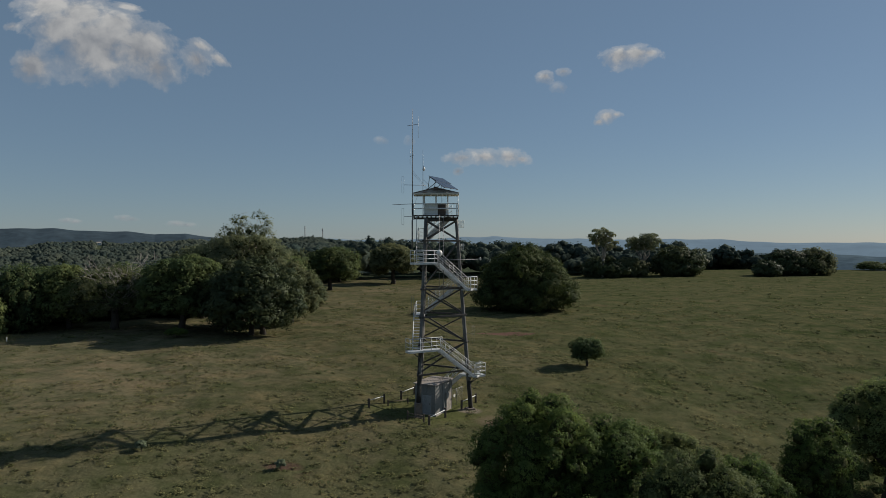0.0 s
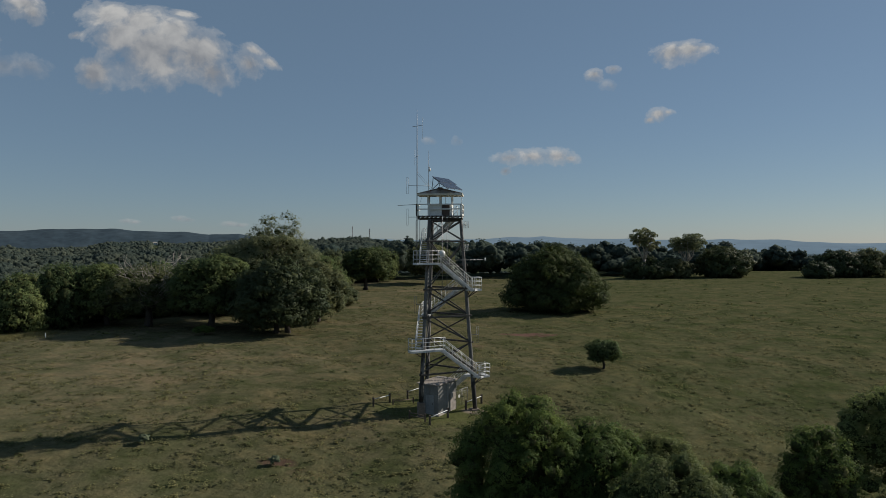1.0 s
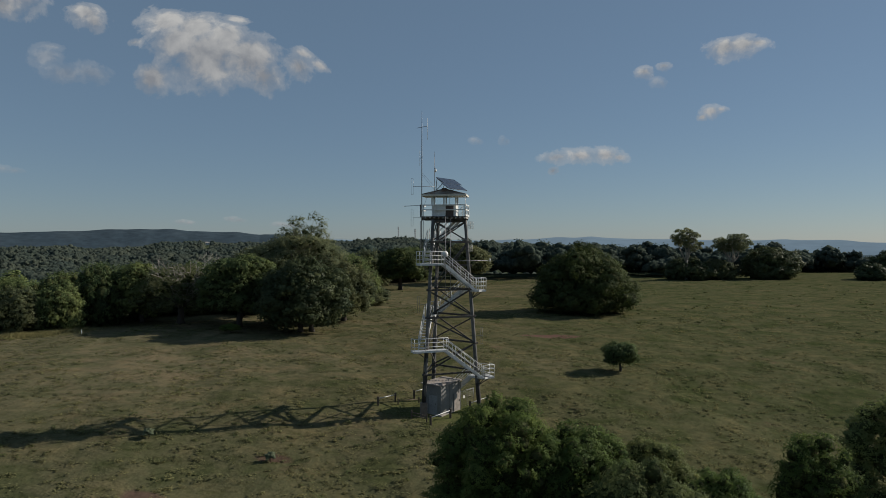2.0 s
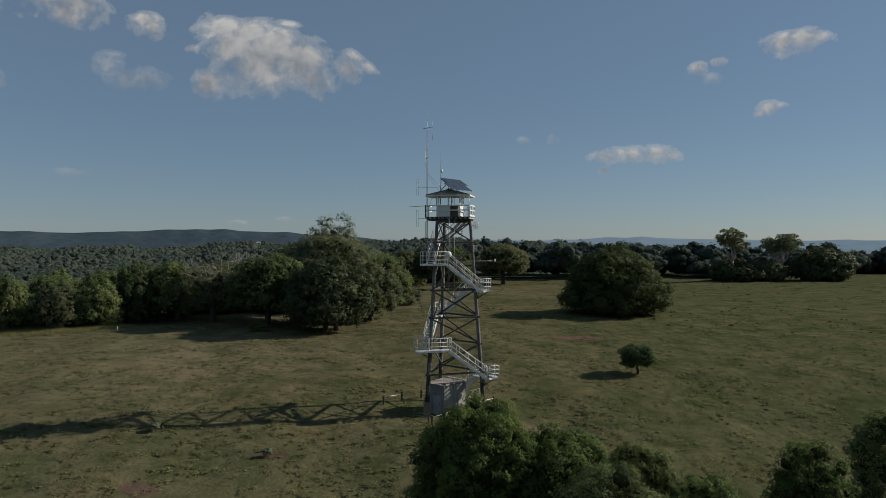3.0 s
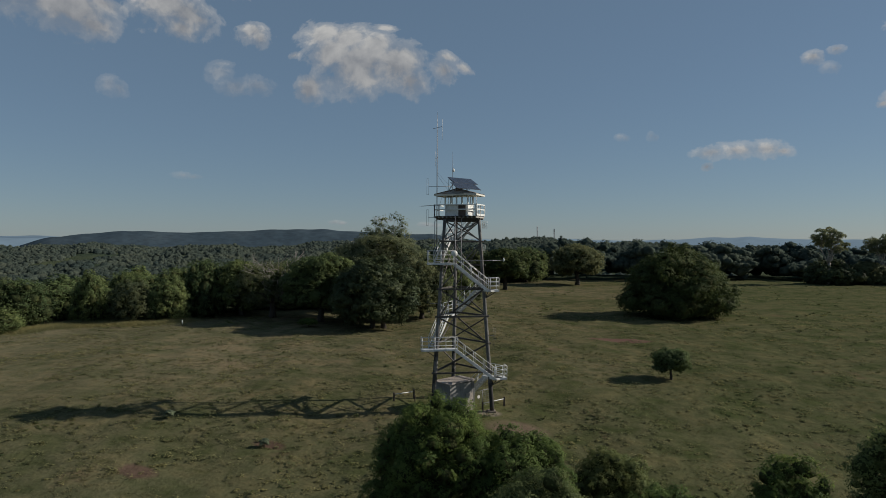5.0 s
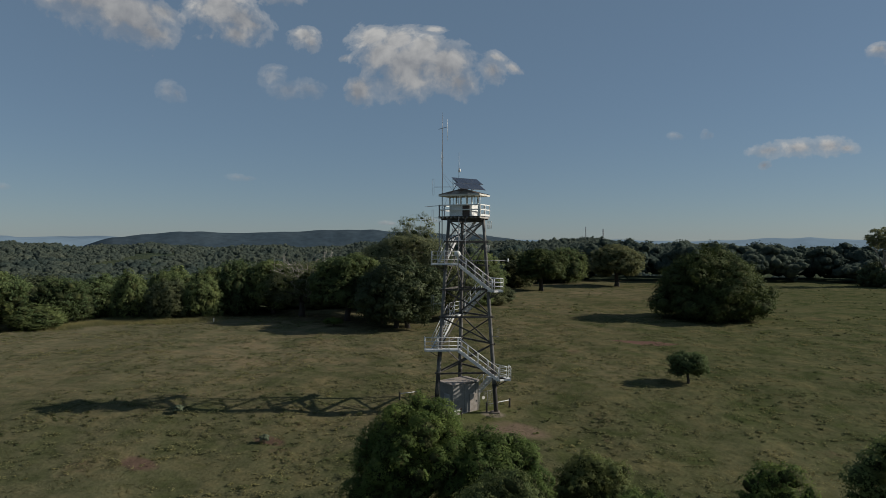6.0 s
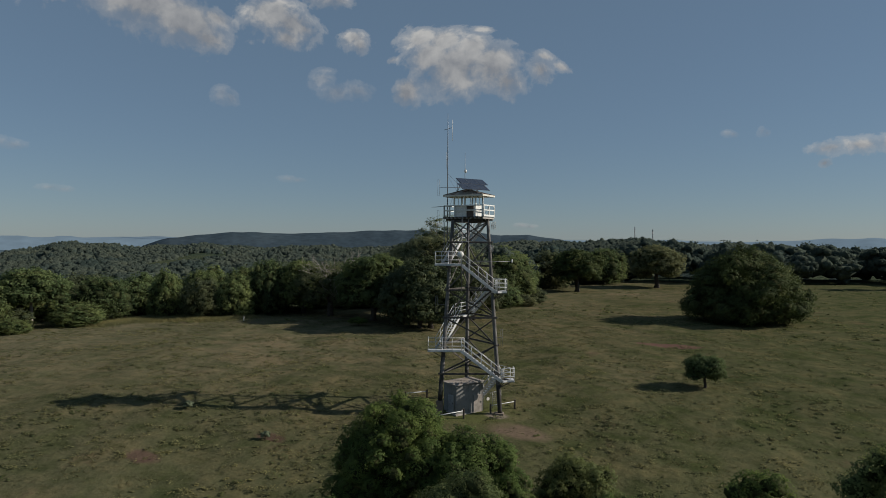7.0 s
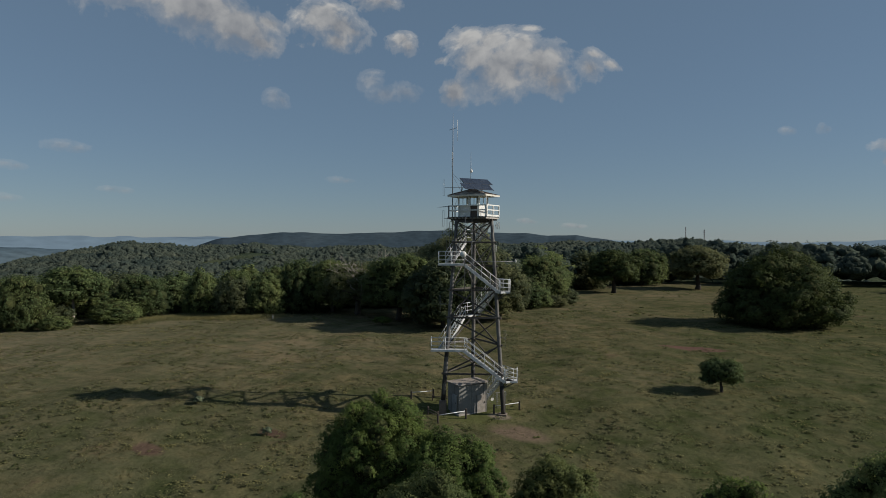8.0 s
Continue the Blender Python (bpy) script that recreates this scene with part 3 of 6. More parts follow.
def build_tower():
    tower = thing("lookout_tower", (TX, TY, 0), "three-legged timber fire lookout tower of weathered grey poles", "tower")
    tops = {"A": 0.55, "B": lie(TX + 3.04, TY) + 0.1, "C": 0.2}
    stained = {"A": 5.6, "B": 1.9, "C": 5.2}
    for c in CORNERS:
        zs = np.linspace(tops[c], 16.35, 9)
        wob = [0.012 * math.sin(3 * z + CORNERS[c]) for z in zs]
        part("leg", tube(new_bm(), [leg_at(c, z) + Vector((w, -w, 0)) for z, w in zip(zs, wob)], list(np.linspace(0.19, 0.14, 9)), 12), LEG_WOOD, tower)
        low = np.linspace(tops[c] + 0.01, stained[c], 6)
        part("tarred_base", tube(new_bm(), [leg_at(c, z) + Vector((0.012 * math.sin(3 * z + CORNERS[c]), -0.012 * math.sin(3 * z + CORNERS[c]), 0)) for z in low], [0.197 - 0.0031 * (z - tops[c]) for z in low], 12), TAR, tower, "dark tarred lower length of the pole")
        g = lie(TX + leg_at(c, 0).x, TY + leg_at(c, 0).y)
        p = leg_at(c, 0.2)
        tall = tops[c] - g + 0.35
        wide = 0.56 if c == "A" else 0.74
        part("footing", box(new_bm(), (p.x, p.y, tops[c] - tall / 2 + 0.02), (wide, wide, tall), 20, 0.03), FOOTING, tower, "stained concrete footing block")
    faces = (("A", "B"), ("B", "C"), ("C", "A"))
    levels = (2.9, 5.4, 7.8, 10.2, 12.3, 14.4)

    def bolted(p, d, r=0.2):
        bm = new_bm()
        tube(bm, [p - Vector((0, 0, 0.06)), p + Vector((0, 0, 0.06))], [r, r], 12)
        return bm

    for f, (a, b) in enumerate(faces):
        mid = (leg_at(a, 8) + leg_at(b, 8)) / 2
        out = Vector((mid.x, mid.y, 0)).normalized()
        for k, z in enumerate(levels):
            off = out * 0.2
            along = (leg_at(b, z) - leg_at(a, z)).normalized() * 0.22
            if not (f == 0 and k in (1, 4)):
                part("girt", beam(new_bm(), leg_at(a, z) - along + off, leg_at(b, z) + along + off, 0.08, 0.16, 0.008), DARK_WOOD, tower)
        spans = ((2.9, 5.4), (5.4, 7.8), (7.8, 10.2), (10.2, 14.4), (14.4, 16.3))
        for k, (z0, z1) in enumerate(spans):
            if k in (0, 1, 2):
                up = (k + (f == 1)) % 2 == 0 if k < 2 else False
                p, q = (leg_at(a, z0 + 0.1), leg_at(b, z1 - 0.1)) if up else (leg_at(a, z1 - 0.1), leg_at(b, z0 + 0.1))
                part("brace", beam(new_bm(), p - out * 0.16, q - out * 0.16, 0.07, 0.13, 0.006), DARK_WOOD, tower)
                if f == 1:
                    p, q = (leg_at(a, z1 - 0.1), leg_at(b, z0 + 0.1)) if up else (leg_at(a, z0 + 0.1), leg_at(b, z1 - 0.1))
                    part("brace", beam(new_bm(), p + out * 0.12, q + out * 0.12, 0.06, 0.11, 0.006), DARK_WOOD, tower)
            else:
                part("brace", beam(new_bm(), leg_at(a, z0 + 0.1) - out * 0.1, leg_at(b, z1 - 0.1) - out * 0.1, 0.06, 0.1, 0.006), BRACE_WOOD, tower)
                part("brace", beam(new_bm(), leg_at(a, z1 - 0.1) + out * 0.1, leg_at(b, z0 + 0.1) + out * 0.1, 0.06, 0.1, 0.006), BRACE_WOOD, tower)
    for c in CORNERS:
        for z in (2.9, 5.4, 7.8, 10.2, 14.4):
            part("steel_band", bolted(leg_at(c, z), None, 0.205 - z * 0.003), DARK_WOOD, tower)
    # the deck at the top: bearers, joists, boards
    for y in (-0.75, -0.1, 0.7):
        part("bearer", beam(new_bm(), (-2.0, y + 0.05, 16.40), (1.95, y - 0.05, 16.40), 0.12, 0.13, 0.008), DARK_WOOD, tower)
    for a, b in faces:
        part("bearer", beam(new_bm(), leg_at(a, 16.24), leg_at(b, 16.24), 0.14, 0.16, 0.008), DARK_WOOD, tower)
    for i in range(11):
        x = -2.0 + i * 0.39
        part("joist", beam(new_bm(), (x, -1.28 - 0.03 * (x - 0), 16.53), (x, 1.0, 16.53), 0.11, 0.13, 0.006), PALE_WOOD, tower)
    for i in range(14):
        y = -1.17 + i * 0.158
        part("deck_board", beam(new_bm(), (-2.1, y + 0.06, 16.632), (1.97, y - 0.06, 16.632), 0.148, 0.04, 0.004), DARK_WOOD, tower)
    return tower


build_tower()


def handrail(parent, points, posts, surface, rails=(1.07, 0.72, 0.36), radius=0.027, drop=0.0):
    """Posts and rails of round pipe along a line of floor points."""
    for i, p in enumerate(points):
        p = Vector(p)
        part("post", tube(new_bm(), [p - Vector((0, 0, drop)), p + Vector((0, 0, rails[0]))], [radius, radius], 6), surface, parent)
    for a, b in zip(points, points[1:]):
        a, b = Vector(a), Vector(b)
        n = max(1, round((b - a).length / posts))
        for k in range(1, n):
            p = a.lerp(b, k / n)
            part("post", tube(new_bm(), [p - Vector((0, 0, drop)), p + Vector((0, 0, rails[0]))], [radius * 0.9] * 2, 6), surface, parent)
        for h in rails:
            up = Vector((0, 0, h))
            part("rail", tube(new_bm(), [a + up, b + up], [radius, radius], 6), surface, parent)


def side_frame(a, b):
    """For the tower's side from leg a to leg b: a function that lays out (along from a, outward, height)."""
    def place(s, o, z):
        p, q = leg_at(a, z), leg_at(b, z)
        d = Vector((q.x - p.x, q.y - p.y, 0)).normalized()
        out = Vector((d.y, -d.x, 0))
        if out.dot(Vector((p.x + q.x, p.y + q.y, 0))) < 0:
            out = -out
        return Vector((p.x, p.y, z)) + d * s + out * o
    return place


INNER, OUTER = 0.02, 0.68


def build_flight(a, b, z0, z1, run, start=-0.25, steps=12):
    """A steel stair on the outside of the side from a to b."""
    place = side_frame(a, b)
    org = Vector((TX, TY, 0)) + place(start, 0.35, z0)
    flight = thing("stair_flight", org, "galvanised steel stair flight with pipe handrails, outside the tower", "stair", "stair flights of the tower")
    shift = Vector((TX, TY, 0)) - org
    d = (place(1, 0, z0) - place(0, 0, z0)).normalized()
    out = (place(0, 1, z0) - place(0, 0, z0)).normalized()
    foot = place(start, 0, z0) + shift
    head = foot + d * run + Vector((0, 0, z1 - z0))
    for o in (INNER, OUTER):
        part("stringer", beam(new_bm(), foot + out * o - Vector((0, 0, 0.06)), head + out * o - Vector((0, 0, 0.06)), 0.05, 0.26, 0.006), STEEL, flight)
        lean = [foot + out * o, head + out * o]
        handrail(flight, lean, 1.0, STEEL, (1.0, 0.52), 0.025)
    for i in range(1, steps + 1):
        p = foot.lerp(head, (i - 0.4) / (steps + 0.2)) + Vector((0, 0, 0.03))
        part("tread", beam(new_bm(), p + out * INNER, p + out * OUTER, 0.26, 0.035), STEEL, flight)
    return flight


def build_landing(a, b, z, s0, s1, back=0.12, wrap=True):
    """A grated landing at leg b, on the outside of the side from a to b; s: distances past leg b."""
    place = side_frame(b, a)
    org = Vector((TX, TY, 0)) + place(-(s0 + s1) / 2, 0.3, z)
    landing = thing("stair_landing", org, "galvanised steel stair landing with pipe guardrails, bolted to the tower", "landing", "stair landings of the tower")
    shift = Vector((TX, TY, 0)) - org

    def at(s, o):
        return place(-s, o, z) + shift
    d = (at(1, 0) - at(0, 0)).normalized()
    bm = new_bm()
    deep = OUTER + back
    middle = at((s0 + s1) / 2, (OUTER - back) / 2)
    beam(bm, middle - d * (s1 - s0) / 2, middle + d * (s1 - s0) / 2, deep, 0.05)
    part("grating", bm, STEEL, landing)
    for o in (OUTER, -back):
        part("edge_channel", beam(new_bm(), at(s0, o) - Vector((0, 0, 0.06)), at(s1, o) - Vector((0, 0, 0.06)), 0.05, 0.16, 0.006), STEEL, landing)
    part("edge_channel", beam(new_bm(), at(s1, -back) - Vector((0, 0, 0.06)), at(s1, OUTER) - Vector((0, 0, 0.06)), 0.05, 0.16, 0.006), STEEL, landing)
    handrail(landing, [at(s0, OUTER - 0.02), at(s1 - 0.02, OUTER - 0.02), at(s1 - 0.02, -back)], 1.1, STEEL)
    for s in (0.1, s1 - 0.35):
        part("bracket", beam(new_bm(), at(s, OUTER * 0.7) - Vector((0, 0, 0.1)), place(-0.0, 0.1, z - 0.75) + shift, 0.05, 0.06), DARK_WOOD, landing)
    return landing


build_flight("C", "B", lie(TX, TY + 2.5) + 0.02, 2.4, 3.3, 1.0, 11)
build_landing("C", "B", 2.42, -0.9, 0.95)
build_flight("B", "A", 2.4, 5.02, 3.49)
build_landing("B", "A", 5.03, -1.75, 1.38)
build_flight("A", "C", 5.02, 7.65, 3.4)
build_landing("A", "C", 7.66, -1.15, 1.2)
build_flight("C", "B", 7.65, 10.12, 3.2)
build_landing("C", "B", 10.13, -0.75, 0.98)
build_flight("B", "A", 10.1, 12.5, 3.03)
build_landing("B", "A", 12.5, -0.95, 1.3)
build_flight("A", "C", 12.5, 14.5, 2.5)
build_landing("A", "C", 14.5, -0.7, 0.95)
build_flight("C", "B", 14.5, 16.62, 2.6)


# the front guard rails of the two landings at the right-hand leg, which reach past it
for z, reach in ((2.42, 1.37), (10.13, 1.2)):
    place = side_frame("B", "A")
    org = Vector((TX, TY, 0)) + place(-0.8, 0.3, z)
    shift = Vector((TX, TY, 0)) - org
    wing = thing("stair_landing", org, "galvanised steel landing bay with pipe guardrails beside a tower leg", "landing", "stair landings of the tower")
    a, b, c, d = (place(s, o, z) + shift for s, o in ((-0.2, OUTER), (-reach, OUTER), (-reach, -0.35), (-0.2, -0.35)))
    bm = new_bm()
    beam(bm, (a + d) / 2, (b + c) / 2, (a - d).length, 0.05)
    part("grating", bm, STEEL, wing)
    for p, q in ((a, b), (b, c)):
        part("edge_channel", beam(new_bm(), p - Vector((0, 0, 0.06)), q - Vector((0, 0, 0.06)), 0.05, 0.16, 0.006), STEEL, wing)
    handrail(wing, [a + (b - a) * 0.08, b, c], 1.2, STEEL)
    part("bracket", beam(new_bm(), b.lerp(c, 0.5) - Vector((0, 0, 0.1)), leg_at("B", z - 0.8) + shift, 0.06, 0.07), DARK_WOOD, wing)


def build_deck_rail():
    rail = thing("deck_railing", (TX, TY, 16.65), "white painted timber railing round the lookout deck", "railing")
    L, R, R2, L2 = (-2.1, -0.93, 0), (1.92, -1.2, 0), (2.0, 0.9, 0), (-2.0, 1.05, 0)
    for a, b, n in ((L, R, 3), (R, R2, 2), (L, L2, 2)):
        a, b = Vector(a), Vector(b)
        spots = (0, 0.27, 0.97) if n == 3 else (0.03, 0.5, 1.0) if a.x > 0 else (0, 0.5)
        for share in spots:
            p = a.lerp(b, share)
            part("post", box(new_bm(), (p.x, p.y, 0.5), (0.085, 0.085, 1.08), 0, 0.006), WHITE, rail)
        for h in (1.0, 0.58):
            part("rail", beam(new_bm(), a + Vector((0, 0, h)), b + Vector((0, 0, h)), 0.05, 0.1, 0.005), WHITE, rail)
        if a.x > 0:
            part("rail", beam(new_bm(), a + Vector((0, 0, 0.1)), b + Vector((0, 0, 0.1)), 0.05, 0.16, 0.005), WHITE, rail)
    return rail


build_deck_rail()


def build_cabin():
    """The lookout cabin: low white walls, glazing all round, a shallow hipped roof with wide eaves."""
    cab = thing("lookout_cabin", (TX - 0.0, TY - 0.2, 16.652), "white timber lookout cabin with glazing all round and rusty hipped roof", "cabin")
    x0, x1, y0, y1, sill, head = -1.08, 1.02, -0.72, 0.78, 1.0, 1.82
    door0, door1 = 0.12, 0.86
    for a, b in (((x0, y0), (door0, y0)), ((door1, y0), (x1, y0)), ((x1, y0), (x1, y1)), ((x1, y1), (x0, y1)), ((x0, y1), (x0, y0))):
        mid, long = ((a[0] + b[0]) / 2, (a[1] + b[1]) / 2), math.hypot(b[0] - a[0], b[1] - a[1])
        horizontal = a[1] == b[1]
        for i in range(7):
            z = 0.5 * sill / 7 + i * sill / 7
            part("weatherboard", box(new_bm(), (*mid, z), (long + 0.04, 0.05, sill / 7 - 0.008) if horizontal else (0.05, long - 0.06, sill / 7 - 0.008)), WHITE, cab)
    part("door", box(new_bm(), ((door0 + door1) / 2, y0 + 0.03, sill * 0.48), (door1 - door0 - 0.02, 0.04, sill * 0.95), 0, 0.006), DOOR_DARK, cab, "dark brown lower door leaf")
    for x, y in ((x0, y0), (x1, y0), (x0, y1), (x1, y1), (-0.02, y0), (0.5, y0 + 0.0), (-0.02, y1), (x0, 0.03), (x1, 0.03)):
        wide = 0.05 if (x == 0.5 or y == 0.03) else 0.12
        part("mullion", box(new_bm(), (x, y, (sill + head) / 2), (wide, wide, head - sill + 0.1), 0, 0.005), WHITE, cab)
    for a, b in (((x0, y0), (x1, y0)), ((x1, y0), (x1, y1)), ((x1, y1), (x0, y1)), ((x0, y1), (x0, y0))):
        part("window_sill", beam(new_bm(), (*a, sill + 0.02), (*b, sill + 0.02), 0.1, 0.05), WHITE, cab)
        part("window_head", beam(new_bm(), (*a, head + 0.04), (*b, head + 0.04), 0.08, 0.1), WHITE, cab)
        mid = ((a[0] + b[0]) / 2, (a[1] + b[1]) / 2)
        size = (abs(b[0] - a[0]) - 0.1, 0.008, head - sill - 0.06) if a[1] == b[1] else (0.008, abs(b[1] - a[1]) - 0.1, head - sill - 0.06)
        pane = part("pane", box(new_bm(), (*mid, (sill + head) / 2), size), glass, cab)
        pane.visible_shadow = False
    part("floor_panel", box(new_bm(), ((x0 + x1) / 2, (y0 + y1) / 2, 0.03), (x1 - x0 - 0.1, y1 - y0 - 0.1, 0.04)), DARK_WOOD, cab)
    # hipped roof: faded iron sheets with rust, cream fascia and soffit all round
    ex, ey, ez, pz, mid, half = 1.98, 1.24, 1.88, 2.42, -0.05, 0.32
    eave = [Vector(v) for v in ((-ex, -ey + 0.1, ez), (ex, -ey - 0.06, ez), (ex, ey, ez), (-ex, ey, ez))]
    ridge = [Vector((mid, -half, pz)), Vector((mid, half, pz))]
    slopes = ((0, 1, (0,)), (1, 2, (1, 0)), (2, 3, (1,)), (3, 0, (0, 1)))
    bm = new_bm()
    lift = Vector((0, 0, 0.04))
    for up in (False, True):
        vs = [bm.verts.new(p + lift * up) for p in eave + ridge]
        for i, k, tops in slopes:
            ring = [vs[i], vs[k]] + [vs[4 + t] for t in tops]
            bm.faces.new(ring if up else ring[::-1])
    bm.verts.ensure_lookup_table()
    for i in range(4):
        k = (i + 1) % 4
        bm.faces.new((bm.verts[i], bm.verts[k], bm.verts[6 + k], bm.verts[6 + i]))
    roof = part("roof", bm, PALE_ROOF, cab, "faded iron roof stained with rust")
    for i, k, tops in slopes:
        a, b = eave[i], eave[k]
        foot = ridge[tops[0]] if len(tops) == 1 else (ridge[0] + ridge[1]) / 2
        along = (b - a).normalized()
        reach = (b - a).length
        centre = (foot - a).dot(along)
        rise = foot - (a + along * centre)
        flat_part = half if len(tops) == 2 else 0.0
        count = round(reach / 0.3)
        for q in range(count):
            s = (q + 0.5) * reach / count
            side_ = centre - flat_part if s < centre else reach - centre - flat_part
            share = min(1.0, (s if s < centre else reach - s) / max(side_, 0.1))
            p = a + along * s + Vector((0, 0, 0.055))
            part("roof_rib", beam(new_bm(), p, p + rise * max(0.06, share - 0.02), 0.04, 0.022), PALE_ROOF, roof)
        part("fascia", beam(new_bm(), a - Vector((0, 0, 0.03)), b - Vector((0, 0, 0.03)), 0.04, 0.15, 0.005), CREAM, roof, "cream fascia board")
        part("hip_cap", beam(new_bm(), a + Vector((0, 0, 0.06)), ridge[0 if i in (0, 1) else 1] + Vector((0, 0, 0.06)), 0.16, 0.035), ROOF, roof, "rusty hip capping")
    part("ridge_cap", beam(new_bm(), ridge[0] + Vector((0, -0.25, 0.07)), ridge[1] + Vector((0, 0.2, 0.07)), 0.34, 0.05), ROOF, roof, "rusty ridge capping")
    part("rust_patch", beam(new_bm(), ridge[0] + Vector((0.02, -0.04, 0.03)), ridge[0] + Vector((0.03, -0.42, -0.14)), 0.5, 0.02), ROOF, roof, "rust-red patch sheet")
    part("soffit", box(new_bm(), (0, 0, ez - 0.07), (2 * ex - 0.08, 2 * ey - 0.16, 0.025), -1.5), CREAM, roof, "cream boarded soffit")
    # slim corner pole that carries the eave at the front corner of the deck
    part("eave_post", tube(new_bm(), [(1.9, -1.0, 0.0), (1.92, -1.02, 1.9)], [0.025, 0.025], 6), STEEL, cab)
    return cab


build_cabin()


# ---- on the roof and round the tower: solar panels, aerials ----
def build_solar():
    rack = thing("solar_array", (-0.62, 59.6, 18.9), "dark blue solar panels on a tilted steel rack over the roof", "solar panel")
    org = Vector((-0.62, 59.6, 18.9))
    tl, bl = Vector((-1.3, 58.45, 20.05)) - org, Vector((0.32, 57.75, 18.92)) - org
    along = Vector((1.36, 3.0, 0.02)).normalized()
    down = (bl - tl)
    down -= along * down.dot(along)
    down.normalize()
    up = along.cross(down)
    if up.z < 0:
        up = -up
    for row, shift in ((0, 0.0), (1, -0.55)):
        for col in range(3):
            a = tl + down * (row * 1.02) + along * (col * 1.02 + shift + 0.1)
            m = Matrix((along, down, up)).transposed().to_4x4()
            bm = new_bm()
            bmesh.ops.create_cube(bm, size=1, matrix=Matrix.Translation(a + along * 0.5 + down * 0.5) @ m @ Matrix.Diagonal((1.0, 1.0, 0.035, 1)))
            panel = part("panel", bm, FRAME, rack, "dull grey panel frame")
            bm = new_bm()
            for i in range(6):
                for j in range(6):
                    bmesh.ops.create_cube(bm, size=1, matrix=Matrix.Translation(a + along * (0.095 + i * 0.162) + down * (0.095 + j * 0.162) + up * 0.018) @ m @ Matrix.Diagonal((0.152, 0.152, 0.008, 1)))
            part("cells", bm, PANEL, panel, "dark blue solar cells")
    for s in (0.2, 1.5, 2.9):
        top, low = tl + along * s + down * 0.1 - up * 0.05, tl + along * (s - 0.3) + down * 2.0 - up * 0.05
        part("rack_bar", beam(new_bm(), top, low, 0.05, 0.05), ANTENNA, rack)
        part("rack_leg", beam(new_bm(), top, Vector((top.x - 0.15, top.y * 0.6, 0.05)), 0.045, 0.045), ANTENNA, rack)
        part("rack_leg", beam(new_bm(), top.lerp(low, 0.45), Vector((top.x - 0.1, top.y * 0.6, 0.08)), 0.045, 0.045), ANTENNA, rack)
    return rack


build_solar()


def bar(parent, name, a, b, r, surface=None, label=""):
    return part(name, tube(new_bm(), [a, b], [r, r], 6), surface or ANTENNA, parent, label)


def build_mast():
    mast = thing("antenna_mast", (-2.71, 59.75, 16.0), "tall slim metal radio mast fixed to the deck edge", "antenna")
    part("mast_pole", tube(new_bm(), [(0, 0, -2.2), (0, 0, 6.0), (0, 0, 8.4), (0, 0, 10.1)], [0.045, 0.04, 0.03, 0.012], 8), ANTENNA, mast)
    bar(mast, "cross_arm", (-0.45, 0.1, 8.6), (0.5, -0.1, 8.72), 0.022)
    bar(mast, "dipole", (0.52, -0.1, 7.5), (0.52, -0.1, 9.4), 0.014, PALE)
    bar(mast, "cross_arm", (-0.2, 0.2, 5.9), (0.15, -0.15, 6.0), 0.022)
    bar(mast, "dipole", (-0.22, 0.22, 5.2), (-0.22, 0.22, 6.6), 0.016, PALE)
    bar(mast, "stay", (0.02, 0, 4.6), (1.5, 0.8, 2.9), 0.01)
    bar(mast, "stay", (0.02, 0, 4.4), (1.3, -0.6, 2.9), 0.01)
    bar(mast, "stay", (0.0, 0.0, 1.0), (0.6, 0.2, 2.9), 0.01)
    return mast


build_mast()


def build_whip():
    whip = thing("whip_antenna", (-1.83, 61.5, 16.7), "thin upright whip antenna with a small white camera housing", "antenna")
    part("pole", tube(new_bm(), [(0, 0, 0), (0, 0, 4.2), (0, 0, 6.0)], [0.03, 0.025, 0.012], 6), ANTENNA, whip)
    bm = new_bm()
    bmesh.ops.create_uvsphere(bm, u_segments=12, v_segments=8, radius=0.13, matrix=pose(0.08, -0.05, 4.25) @ Matrix.Diagonal((1, 1, 1.25, 1)))
    part("housing", bm, PALE, whip, "small white housing")
    bar(whip, "bracket", (0, 0, 0.1), (0.25, -0.6, -0.08), 0.03)
    bar(whip, "collar", (0, 0, 4.45), (0.1, -0.05, 4.45), 0.04)
    bar(whip, "stay", (0.0, 0, 3.3), (0.9, -0.6, 2.45), 0.01)
    return whip


build_whip()


def build_folded_dipole(at, reach, label):
    """A folded dipole: a tall narrow loop on a horizontal arm."""
    d = thing("dipole_antenna", at, label, "antenna", "folded dipole antennas")
    r = 0.01
    for s in (-0.09, 0.09):
        bar(d, "loop_side", (s, 0, -0.72), (s, 0, 0.72), r)
    for z in (-0.72, 0.72):
        bar(d, "loop_end", (-0.09, 0, z), (0.09, 0, z), r)
    bar(d, "arm", (0.09, 0, 0.0), (reach[0], reach[1], 0.0), 0.02)
    return d


build_folded_dipole((-3.55, 59.6, 19.35), (2.0, 0.5), "folded dipole antenna on an arm above the cabin eave")
build_folded_dipole((-3.55, 59.55, 16.55), (1.0, 0.1), "folded dipole antenna on an arm below the deck")
build_folded_dipole((2.68, 59.85, 6.1), (-0.65, 0.2), "pale folded dipole antenna on an arm beside a leg")
build_folded_dipole((-2.6, 57.6, 8.95), (0.75, 0.35), "folded dipole antenna on an arm beside a leg")


